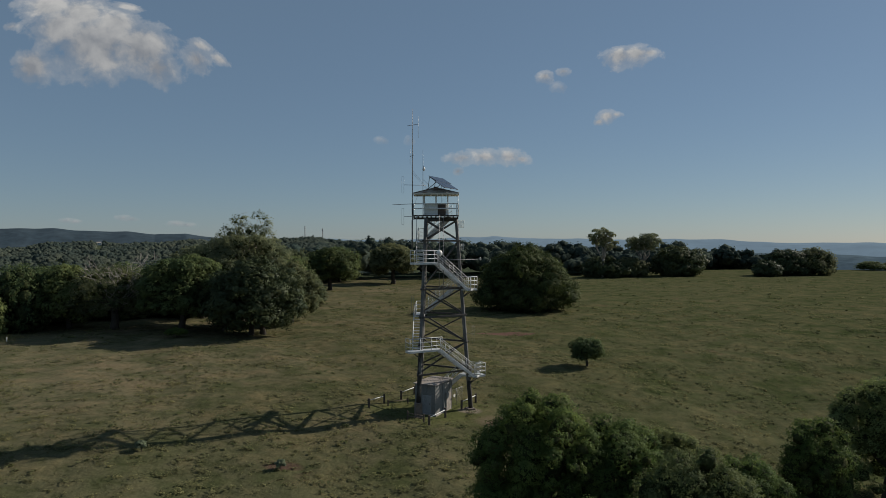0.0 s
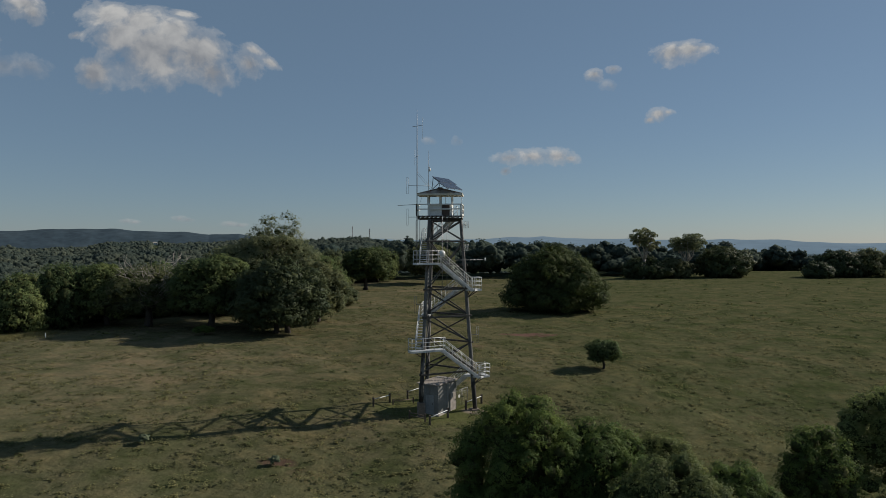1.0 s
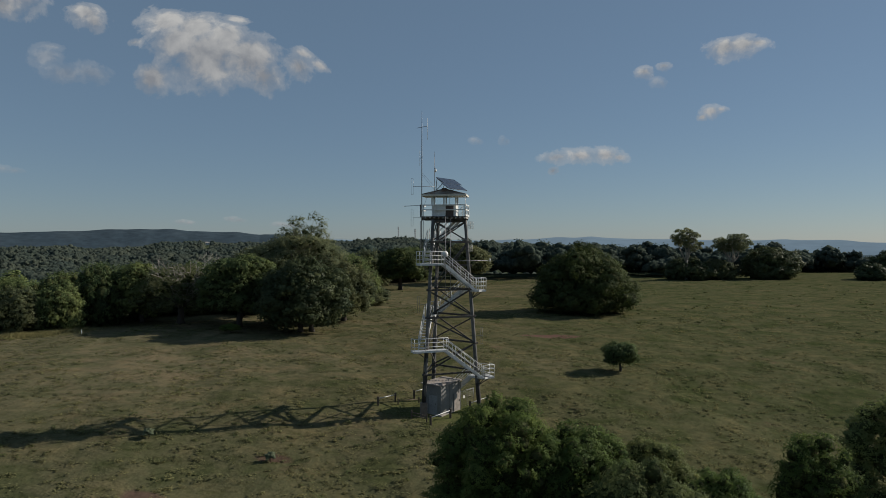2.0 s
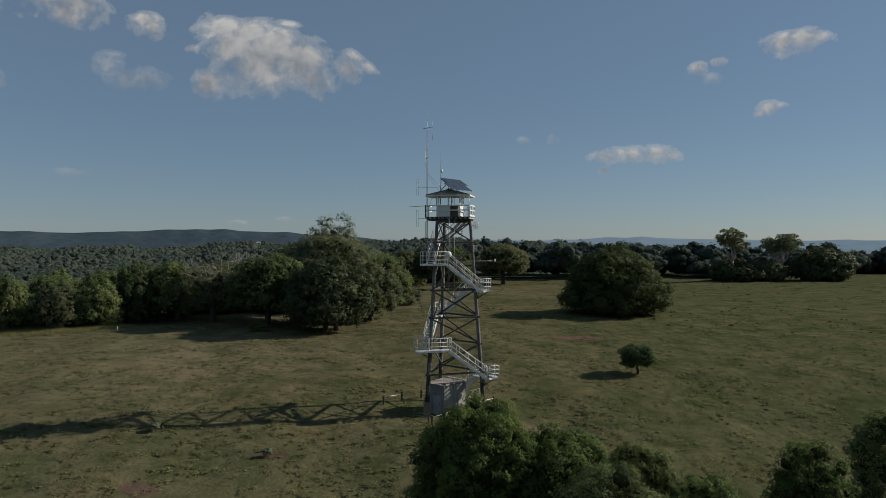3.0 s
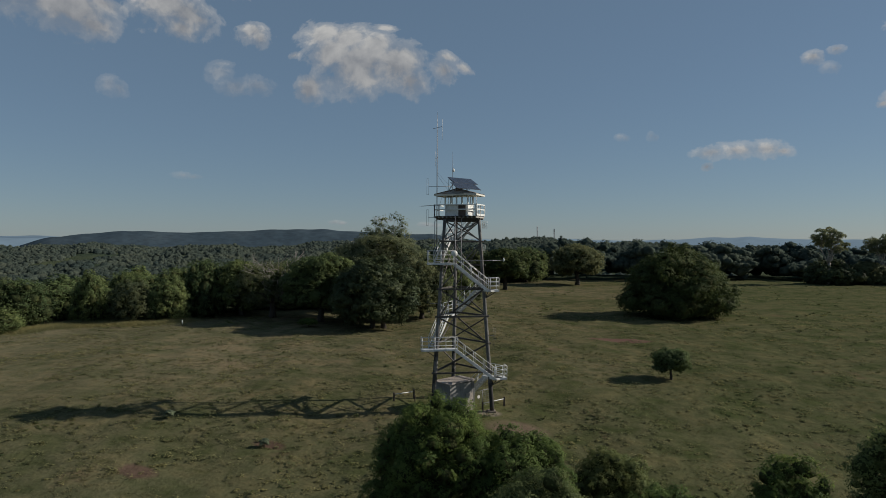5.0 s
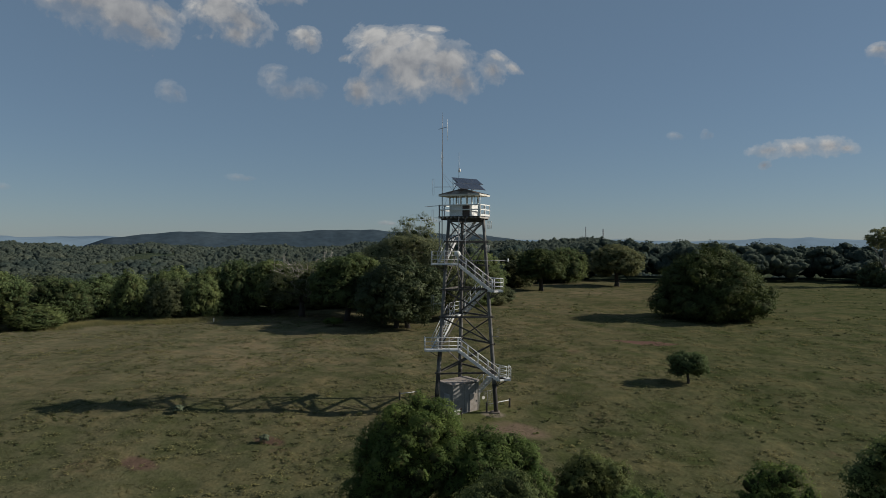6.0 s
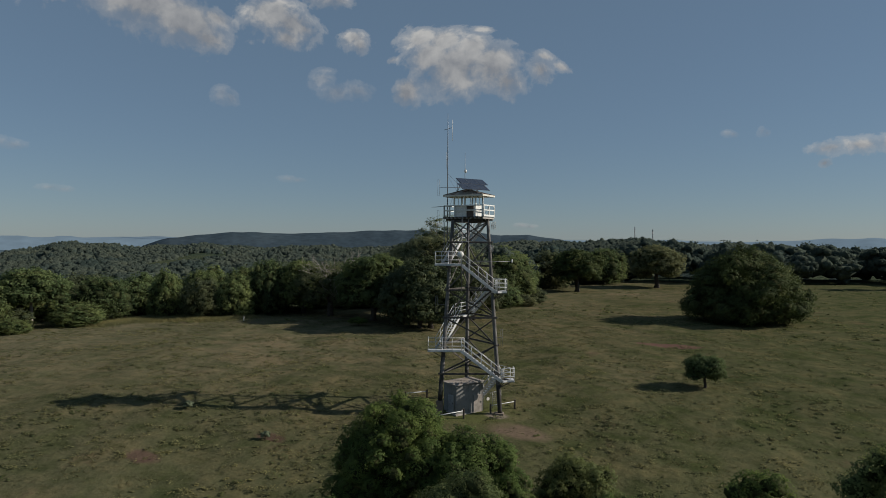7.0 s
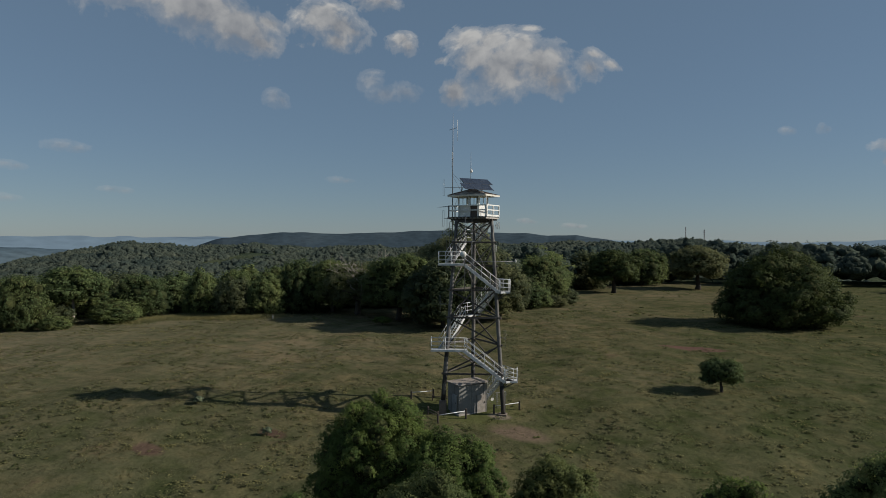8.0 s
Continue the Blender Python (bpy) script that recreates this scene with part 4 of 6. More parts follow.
def build_yagi(at, tip, label, spokes=5, size=0.3):
    y = thing("yagi_antenna", at, label, "antenna", "yagi antennas")
    tip = Vector(tip) - Vector(at)
    bar(y, "boom", (0, 0, 0), tip, 0.022)
    for k in range(spokes):
        p = tip * (0.35 + 0.65 * k / (spokes - 1))
        q = tip.cross(Vector((0, 0, 1))).normalized() * size
        bar(y, "element", p - q, p + q, 0.009)
    return y


build_yagi((-2.7, 59.75, 17.68), (-4.45, 60.3, 17.63), "yagi antenna pointing out from the deck railing")
boom = build_yagi((-0.3, 58.1, 12.75), (3.35, 60.45, 12.75), "long horizontal antenna boom across the tower", 3, 0.12)
bm = new_bm()
bmesh.ops.create_uvsphere(bm, u_segments=10, v_segments=8, radius=0.1, matrix=pose(3.65, 2.35, 0.04) @ Matrix.Diagonal((0.8, 0.8, 1.6, 1)))
part("end_cap", bm, PALE, boom, "small white end cap")


def build_dish():
    dish = thing("radio_dish", (-0.31, 57.72, 13.3), "small round white radio dish on a landing rail", "antenna dish")
    bm = new_bm()
    m = pose(0, 0, 0.05, 82, 0, 25)
    rings = []
    for r, z in ((0.02, -0.12), (0.14, -0.10), (0.24, -0.04), (0.28, 0.02), (0.24, 0.09), (0.12, 0.14), (0.02, 0.15)):
        rings.append([bm.verts.new(m @ Vector((r * math.cos(a), r * math.sin(a), z))) for a in np.linspace(0, math.tau, 20, endpoint=False)])
    for a, b in zip(rings, rings[1:]):
        for k in range(20):
            bm.faces.new((a[k], a[(k + 1) % 20], b[(k + 1) % 20], b[k])).smooth = True
    part("radome", bm, PALE, dish)
    bar(dish, "bracket", (0, 0.1, 0.05), (0.0, 0.35, -0.25), 0.03)
    bar(dish, "pole", (-0.02, 0.3, -3.2), (-0.02, 0.3, 3.4), 0.028)
    return dish


build_dish()


def build_grid_antenna(at, wide, high, turn, label):
    """A square grid reflector of thin bars."""
    g = thing("grid_antenna", at, label, "antenna", "grid antennas", turn)
    for i in range(9):
        bar(g, "grid_bar", (-wide / 2, 0, -high / 2 + i * high / 8), (wide / 2, 0, -high / 2 + i * high / 8), 0.012, PALE)
    for x in (-wide / 2, 0, wide / 2):
        bar(g, "frame_bar", (x, 0, -high / 2), (x, 0, high / 2), 0.016, PALE)
    bar(g, "feed_arm", (0, 0, 0), (0, -0.3, 0), 0.015)
    bar(g, "bracket", (0, 0, 0), (-0.45, 0.1, 0), 0.02)
    return g


build_grid_antenna((1.62, 60.35, 15.9), 0.55, 0.62, -25, "pale square grid antenna clamped to the top of a leg")
build_grid_antenna((1.62, 59.85, 13.85), 0.5, 0.55, -25, "pale square grid antenna clamped lower on a leg")


def build_down_pipes():
    for (x, y, z0, z1, label) in ((-2.3, 58.2, 13.3, 16.5, "thin cable conduit hanging under the deck"), (-2.75, 59.3, 12.9, 16.2, "thin cable conduit hanging under the deck"), (0.05, 58.55, 9.3, 16.4, "thin conduit down the face of the tower")):
        c = thing("cable_conduit", (x, y, z0), label, "conduit", "cable conduits")
        bar(c, "pipe", (0, 0, 0), (0, 0, z1 - z0), 0.022)
        bar(c, "clip", (0, 0, z1 - z0), (0.2, 0.1, z1 - z0 + 0.1), 0.02)


build_down_pipes()


# ---- at the tower's foot: shed, barriers, wire panel, white marker ----
def build_shed():
    cx, cy = -0.62, 58.95
    TL, TC, TR = Vector((-2.42, 58.8, 0)), Vector((-0.68, 57.85, 0)), Vector((0.78, 60.1, 0))
    g = lie(-0.6, 58.8) - 0.03
    TB = TL + TR - TC
    c = (TL + TR) / 2
    shed = thing("equipment_shed", (c.x, c.y, g), "small grey clad equipment shed with a weathered sheet roof", "shed")
    P = [p - Vector((c.x, c.y, 0)) for p in (TL, TC, TR, TB)]
    tall = 1.9 - g
    for a, b in zip(P, P[1:] + P[:1]):
        d = (b - a).normalized()
        out = Vector((d.y, -d.x, 0))
        n = round((b - a).length / 0.3)
        part("wall", beam(new_bm(), a - out * 0.04 + Vector((0, 0, tall / 2)), b - out * 0.04 + Vector((0, 0, tall / 2)), 0.06, tall, 0.0), SHED_WALL, shed)
        for k in range(0, n + 1, 4):
            p = a.lerp(b, k / n)
            part("cover_strip", box(new_bm(), (p.x, p.y, tall / 2), (0.03, 0.03, tall)), SHED_WALL, shed)
    def leaf(a, b, s0, s1, name, surface, hgt):
        d = (b - a).normalized()
        out = Vector((d.y, -d.x, 0))
        p, q = a + d * s0 + out * 0.03, a + d * s1 + out * 0.03
        door = part(name, beam(new_bm(), p + Vector((0, 0, hgt / 2 + 0.06)), q + Vector((0, 0, hgt / 2 + 0.06)), 0.05, hgt, 0.005), surface, shed)
        for s in (s0 - 0.03, s1 + 0.03):
            r = a + d * s + out * 0.03
            part("door_frame", box(new_bm(), (r.x, r.y, hgt / 2 + 0.05), (0.06, 0.06, hgt + 0.06)), SHED_WALL, door)
        h = q - d * 0.1 + out * 0.05
        part("door_handle", box(new_bm(), (h.x, h.y, 0.95), (0.05, 0.05, 0.14)), DARK_WOOD, door, "dark door handle")
    leaf(P[0], P[1], 0.75, 1.6, "door", SHED_DOOR, 1.6)
    leaf(P[1], P[2], 1.75, 2.55, "door", CONCRETE, 1.55)
    bm = new_bm()
    grow = [p * 1.13 for p in P]
    low = [bm.verts.new(p + Vector((0, 0, tall + (0.02 if i in (0, 1) else 0.14)))) for i, p in enumerate(grow)]
    up = [bm.verts.new(v.co + Vector((0, 0, 0.07))) for v in low]
    bm.faces.new(low[::-1])
    bm.faces.new(up)
    for i in range(4):
        bm.faces.new((low[i], low[(i + 1) % 4], up[(i + 1) % 4], up[i]))
    roof = part("roof", bm, SHED_ROOF, shed, "weathered grey-brown sheet roof")
    for k in range(9):
        s = (k + 0.5) / 9
        a, b = grow[0].lerp(grow[1], s), grow[3].lerp(grow[2], s)
        part("roof_rib", beam(new_bm(), a + Vector((0, 0, tall + 0.10)), b + Vector((0, 0, tall + 0.22)), 0.03, 0.025), SHED_ROOF, roof)
    part("slab", beam(new_bm(), (P[0] + P[3]) / 2 * 1.1 + Vector((0, 0, 0.01)), (P[1] + P[2]) / 2 * 1.1 + Vector((0, 0, 0.01)), 3.0, 0.12, 0.01), CONCRETE, shed, "concrete slab under the shed")
    return shed


build_shed()


def build_barrier(p, q, label, surface=STEEL, tall=0.85, thick=0.1, extra=()):
    g0, g1 = lie(*p), lie(*q)
    b = thing("barrier_rail", (*p, g0), label, "barrier", "barrier rails round the tower")
    d = Vector((q[0] - p[0], q[1] - p[1], g1 - g0))
    for s in (Vector((0, 0, 0)), d):
        part("post", box(new_bm(), (s.x, s.y, s.z + tall / 2 - 0.1), (thick * 1.5, thick * 1.5, tall + 0.2), 28, 0.012), POST_WOOD, b)
    up = Vector((0, 0, tall - 0.18))
    part("rail", tube(new_bm(), [up, d + up], [0.038, 0.038], 8), surface, b)
    for h in extra:
        part("rail", tube(new_bm(), [Vector((0, 0, h)), d + Vector((0, 0, h))], [0.04, 0.04], 6), POST_WOOD, b)
    return b


build_barrier((-6.48, 58.83), (-5.32, 60.77), "low barrier of dark posts with a white pipe rail")
build_barrier((-3.9, 62.5), (-2.75, 64.45), "low barrier of dark posts with a white pipe rail")
build_barrier((-1.14, 55.15), (0.2, 57.5), "low barrier of dark posts with a white pipe rail")
build_barrier((1.66, 59.85), (3.02, 62.1), "low barrier of dark posts with a white pipe rail")
build_barrier((-2.98, 56.4), (-1.6, 55.9), "low grey weathered post and rail barrier", POST_WOOD, 0.72, 0.07, (0.3,))
build_barrier((-4.9, 60.0), (-3.2, 61.2), "low grey weathered post and rail barrier", POST_WOOD, 0.55, 0.07)


def build_wire_panel():
    p, q = Vector((0.75, 60.4, lie(0.75, 60.4))), Vector((1.75, 61.9, lie(1.75, 61.9)))
    f = thing("wire_fence_panel", p, "chain wire fence panel on thin steel posts beside the shed", "fence")
    d = q - p
    for k in range(3):
        s = d * k / 2
        bar(f, "post", s, s + Vector((0, 0, 1.5)), 0.022, ANTENNA)
    bar(f, "top_rail", Vector((0, 0, 1.48)), d + Vector((0, 0, 1.48)), 0.015, ANTENNA)
    for k in range(14):
        s = d * k / 13
        bar(f, "wire", s + Vector((0, 0, 0.05)), s + Vector((0, 0, 1.48)), 0.004, ANTENNA)
    for k in range(8):
        z = 0.1 + k * 0.19
        bar(f, "wire", Vector((0, 0, z)), d + Vector((0, 0, z)), 0.004, ANTENNA)
    bm = new_bm()
    bmesh.ops.create_cone(bm, cap_ends=True, segments=16, radius1=0.15, radius2=0.15, depth=0.02, matrix=Matrix.Translation(d * 0.22 + Vector((0.05, -0.04, 0.95))) @ pose(0, 0, 0, 90, 0, 55))
    part("notice", bm, PALE, f, "round white notice")


build_wire_panel()


def build_marker(x, y, tall, label):
    m = thing("marker_post", (x, y, lie(x, y)), label, "post", "marker posts")
    part("post", box(new_bm(), (0, 0, tall / 2 - 0.1), (0.09, 0.09, tall + 0.2), 10, 0.01), PALE, m)
    part("cap", box(new_bm(), (0, 0, tall + 0.02), (0.11, 0.11, 0.05), 10, 0.01), POST_WOOD, m)


build_marker(-59.2, 91.2, 0.75, "short white marker post in the pasture")

# ---- trees and shrubs ----
ICO = bmesh.new()
bmesh.ops.create_icosphere(ICO, subdivisions=2, radius=1.0)
ICO_V = np.array([v.co[:] for v in ICO.verts])
ICO_F = np.array([[v.index for v in f.verts] for f in ICO.faces])
ICO.free()
ICO = bmesh.new()
bmesh.ops.create_icosphere(ICO, subdivisions=1, radius=1.0)
ICO1_V = np.array([v.co[:] for v in ICO.verts])
ICO1_F = np.array([[v.index for v in f.verts] for f in ICO.faces])
ICO.free()


def bunch_spots(rng, centres, radii, bunch, lowest, thick=1.25, calm=1.0):
    """Where the bunches of leaves sit on a crown made of ellipsoid lobes: places, outward ways and sizes."""
    area = 4.19 * (radii[:, 0] * radii[:, 1] + radii[:, 0] * radii[:, 2] + radii[:, 1] * radii[:, 2])
    count = max(4, int(thick * area.sum() / (math.pi * bunch**2)))
    pick = rng.choice(len(centres), count, p=area / area.sum())
    n = rng.normal(size=(count, 3))
    n /= np.linalg.norm(n, axis=1, keepdims=True)
    n[:, 2] = np.where(n[:, 2] < lowest, -n[:, 2], n[:, 2])
    p = centres[pick] + n * radii[pick] * rng.uniform(0.8, 1.0 + 0.12 * calm, (count, 1))
    keep = np.ones(count, bool)
    for c, r in zip(centres, radii):
        keep &= (((p - c) / (r * 0.78)) ** 2).sum(1) > 1
    n = n / radii[pick]
    n /= np.linalg.norm(n, axis=1, keepdims=True)
    return p[keep], n[keep], bunch * rng.uniform(0.55, 1.4, keep.sum()) ** 1.2


def bunch_leaves(rng, p, n, r, per, size, droop=0.0, wild=0.34):
    """Leaves laid over each bunch like a small dome that faces outwards and up."""
    k = len(p) * per
    n, r = np.repeat(n, per, 0), np.repeat(r, per)
    d = n * 0.7 + rng.normal(size=(k, 3)) * 0.85 + np.array([0, 0, 0.3])
    d /= np.linalg.norm(d, axis=1, keepdims=True)
    reach = r * (0.35 + 0.85 * rng.random(k) ** 0.7) + 0.15 * r * rng.random(k) ** 7
    skew = np.repeat(rng.uniform(0.6, 1.45, (len(p), 3)), per, 0)
    at = np.repeat(p, per, 0) + d * reach[:, None] * skew * np.array([1, 1, 0.8])
    at[:, 2] -= droop * reach * rng.random(k)
    face = d * 0.45 + n * 0.6 + rng.normal(size=(k, 3)) * wild + np.array([0, 0, 0.2])
    face /= np.linalg.norm(face, axis=1, keepdims=True)
    u = rng.normal(size=(k, 3)) + np.array([0, 0, -1.5 * droop])
    u -= face * (u * face).sum(1, keepdims=True)
    u /= np.linalg.norm(u, axis=1, keepdims=True)
    v = np.cross(face, u)
    s = size * rng.uniform(0.6, 1.35, (k, 1))
    tip = face * s * 0.22
    quad = np.stack([at - u * s, at - v * s * 0.62 + tip, at + u * s, at + v * s * 0.62 + tip], 1).reshape(-1, 3)
    soft = face * 0.24 + d * 0.42 + n * 0.34
    soft /= np.linalg.norm(soft, axis=1, keepdims=True)
    return quad, np.arange(4 * k).reshape(-1, 4), np.repeat(soft, 4, 0)


def blobs(rng, p, r, squash=0.85, rough=0.14, ball=None):
    """The shaded inner twigs of the bunches, as small uneven lumps."""
    bv, bf = ball or (ICO1_V, ICO1_F)
    r = np.asarray(r, float)
    r = r[:, None] * np.array([1, 1, squash]) if r.ndim == 1 else r
    wob = 1 + np.clip(rough * rng.normal(size=(len(p), len(bv), 1)), -0.3, 0.3)
    v = p[:, None, :] + bv[None] * r[:, None, :] * wob
    f = bf[None] + (np.arange(len(p)) * len(bv))[:, None, None]
    return v.reshape(-1, 3), f.reshape(-1, 3), np.tile(bv, (len(p), 1))


def crown_mesh(name, seed, centres, radii, count, size, surface, droop=0.0, lowest=-0.75, core=0.6, bunch=None, calm=1.0):
    rng = np.random.default_rng(seed)
    centres, radii = np.asarray(centres, float), np.asarray(radii, float)
    bunch = bunch or 0.36 * float(np.median(radii))
    p, n, r = bunch_spots(rng, centres, radii, bunch, lowest, 1.7, calm)
    v, quads, soft = bunch_leaves(rng, p, n, r, max(5, int(0.85 * count) // len(p)), size, droop)
    allv, tris, alln, start = [v], [], [soft], len(v)
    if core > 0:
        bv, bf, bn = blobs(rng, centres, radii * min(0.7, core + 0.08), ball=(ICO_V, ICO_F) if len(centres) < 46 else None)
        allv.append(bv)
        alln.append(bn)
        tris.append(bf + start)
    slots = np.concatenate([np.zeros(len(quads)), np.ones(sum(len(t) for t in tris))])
    return mesh_from(name, np.concatenate(allv), [quads] + ([np.concatenate(tris)] if tris else []), [surface, SHADED_INNER_LEAF], slots, np.concatenate(alln))


def dome_lobes(seed, wide, deep, low, top, count, puff=0.34, belly=0.5, peak=0.0, heart=0.74):
    """Billows of a rounded crown: smaller lobes over the surface of a larger one, widest at the belly."""
    rng = np.random.default_rng(seed)
    mid = low + (top - low) * belly
    rise, drop = top - mid, mid - low
    centres = [(0, 0, mid + 0.05 * rise)]
    radii = [(wide * (heart - 0.14 * peak), deep * (heart - 0.14 * peak), rise * heart)]
    golden = math.pi * (3 - math.sqrt(5))
    for i in range(count):
        z = 1 - (i + 0.5) / count * 1.75
        ring = (1 - peak) * math.sqrt(max(0.0, 1 - z * z)) + peak * (1 - z) ** 0.6 if z > 0 else (1 - 0.25 * z * z)
        a = i * golden + rng.uniform(-0.3, 0.3)
        r = puff * rng.uniform(0.55, 1.5)
        reach = 1 - r * 0.85 + rng.uniform(-0.16, 0.08)
        lift = z * rise * reach if z > 0 else z * drop * 0.9
        rz = min(rise * r * 1.05, max(0.25 * rise * r, mid + lift - low * 0.5)) if z < 0 else rise * r * 1.05
        centres.append((math.cos(a) * ring * wide * reach, math.sin(a) * ring * deep * reach, mid + lift))
        radii.append((wide * r * rng.uniform(0.8, 1.35), deep * r * rng.uniform(0.8, 1.35), rz * rng.uniform(0.65, 1.0)))
    return centres, radii


def limb_path(a, b, rng, bend=0.12, n=5):
    a, b = Vector(a), Vector(b)
    out = []
    for k in range(n + 1):
        t = k / n
        p = a.lerp(b, t)
        if 0 < k < n:
            p += Vector(rng.normal(0, bend * (b - a).length / n * 2, 3))
        p.z += 0.15 * (b - a).length * math.sin(t * math.pi) * 0.4
        out.append(p)
    return out


def build_tree(name, at, wide, deep, low, top, label, surface, seed, leaves, size, trunk_r, lobes=26, puff=0.34, bark=None, category="tree", group="", limbs=6, extra=(), core=0.6, droop=0.0, lowest=-0.75, stems=1, bunch=None, sink=0.0, belly=0.5, calm=1.0, peak=0.0, heart=0.74):
    """A tree with a tapered trunk, limbs into the crown, and a crown of leaf sprays. low and top are heights above its foot."""
    g = lie(*at) - sink
    tree = thing(name, (*at, g), label, category, group)
    rng = np.random.default_rng(seed)
    centres, radii = dome_lobes(seed, wide, deep, low, top, lobes, puff, belly, peak, heart)
    for c, r in extra:
        centres.append(c)
        radii.append(r)
    fork = low + (top - low) * 0.25
    for s in range(stems):
        foot = Vector((0, 0, -0.3)) if stems == 1 else Vector((rng.uniform(-0.25, 0.25) * wide, rng.uniform(-0.25, 0.25) * deep, -0.3))
        path = limb_path(foot, (foot.x * 0.5 + rng.normal(0, 0.1) * trunk_r, foot.y * 0.5, fork), rng, 0.05)
        part("trunk", tube(new_bm(), path, [trunk_r * (1.35 - 0.6 * k / 5) if k else trunk_r * 1.7 for k in range(6)], 10), bark or BARK, tree)
    for k in range(limbs):
        i = 1 + int(rng.integers(0, len(centres) - 1))
        end = Vector(centres[i])
        path = limb_path((0, 0, fork * rng.uniform(0.75, 1.0)), end, rng)
        part("limb", tube(new_bm(), path, [trunk_r * 0.5 * (1 - 0.14 * q) for q in range(6)], 6), bark or BARK, tree)
    mesh = crown_mesh("crown", seed, centres, radii, leaves, size, surface, droop, lowest, core, bunch, calm)
    crown = new("crown", mesh)
    crown.parent = tree
    return tree


def bare_branches(tree, seed, base, spread, top, count, r=0.09):
    """Leafless forked branches, bleached by the weather."""
    rng = np.random.default_rng(seed)
    for _ in range(count):
        a, reach = rng.uniform(0, math.tau), rng.uniform(0.55, 1.1)
        end = Vector((base[0] * 2 + math.cos(a) * spread * reach, math.sin(a) * spread * reach, top * (1.08 - 0.3 * reach**2) * rng.uniform(0.9, 1.05)))
        path = limb_path(base, end, rng, 0.16, 6)
        part("dead_branch", tube(new_bm(), path, [r * (1 - 0.13 * k) for k in range(7)], 5), DEAD_WOOD, tree, "bleached leafless branch")
        for k in (3, 4, 5):
            tip = path[k] + Vector(rng.normal(0, 1, 3)) * 0.9 + Vector((math.cos(a) * 0.7, math.sin(a) * 0.7, 0.9))
            part("dead_twig", tube(new_bm(), limb_path(path[k], tip, rng, 0.14, 3), [r * 0.42, r * 0.32, r * 0.22, r * 0.1], 4), DEAD_WOOD, tree, "bleached leafless twig")


# the great round tree in the pasture, and the small one
build_tree("fig_tree", (16.6, 134.0), 10.4, 10.0, 0.2, 12.6, "broad dome-shaped dark green fig tree alone in the pasture", LEAF_DOME, 11, 85000, 0.148, 0.7, 130, 0.15, limbs=10, lowest=-0.9, belly=0.26, calm=0.2, peak=0.4, bunch=0.55)
build_tree("small_tree", (16.9, 79.0), 1.95, 1.9, 0.6, 3.35, "small round bushy green tree with a short trunk", LEAF_FIG, 12, 16000, 0.075, 0.13, 30, 0.28, limbs=6)

# the row of big trees at the edge of the pasture
build_tree("fig_tree", (-27.6, 97.5), 6.8, 6.3, 0.7, 10.6, "large dark fig tree with big glossy leaves at the pasture edge", LEAF_DEEP, 13, 50000, 0.17, 0.32, 50, 0.24, limbs=9, stems=2, belly=0.42)
build_tree("fig_tree", (-39.3, 101.5), 6.4, 6.0, 1.7, 11.2, "spreading fig tree with sunlit yellow-green crown top", LEAF_FIG, 14, 38000, 0.16, 0.42, 54, 0.22, limbs=9)
dying = build_tree("dying_tree", (-51.0, 104.5), 7.6, 6.0, 1.2, 10.2, "half-dead tree with bleached bare branches above sparse leaves", LEAF_GREY, 15, 14000, 0.14, 0.5, 40, 0.2, bark=BARK, limbs=8, core=0.35)
bare_branches(dying, 5, (0.8, 0, 4.2), 6.4, 12.6, 12, 0.085)
bare_branches(dying, 6, (0.8, 0, 3.6), 7.6, 11.2, 18, 0.08)
build_tree("edge_tree", (-33.0, 102.0), 5.0, 4.6, 1.6, 9.0, "leafy dark tree in the row at the pasture edge", LEAF_DEEP, 16, 22000, 0.17, 0.35, 40, 0.24)
build_tree("edge_tree", (-59.5, 107.0), 5.2, 5.2, 0.3, 10.0, "leafy dark tree in the row at the pasture edge", LEAF_FIG, 17, 22000, 0.17, 0.35, 40, 0.24)

build_tree("edge_tree", (-25.2, 111.5), 4.8, 4.8, 0.3, 9.8, "dull olive green tree behind the row", LEAF_GREY, 44, 22000, 0.17, 0.35, 40, 0.24, core=0.7)

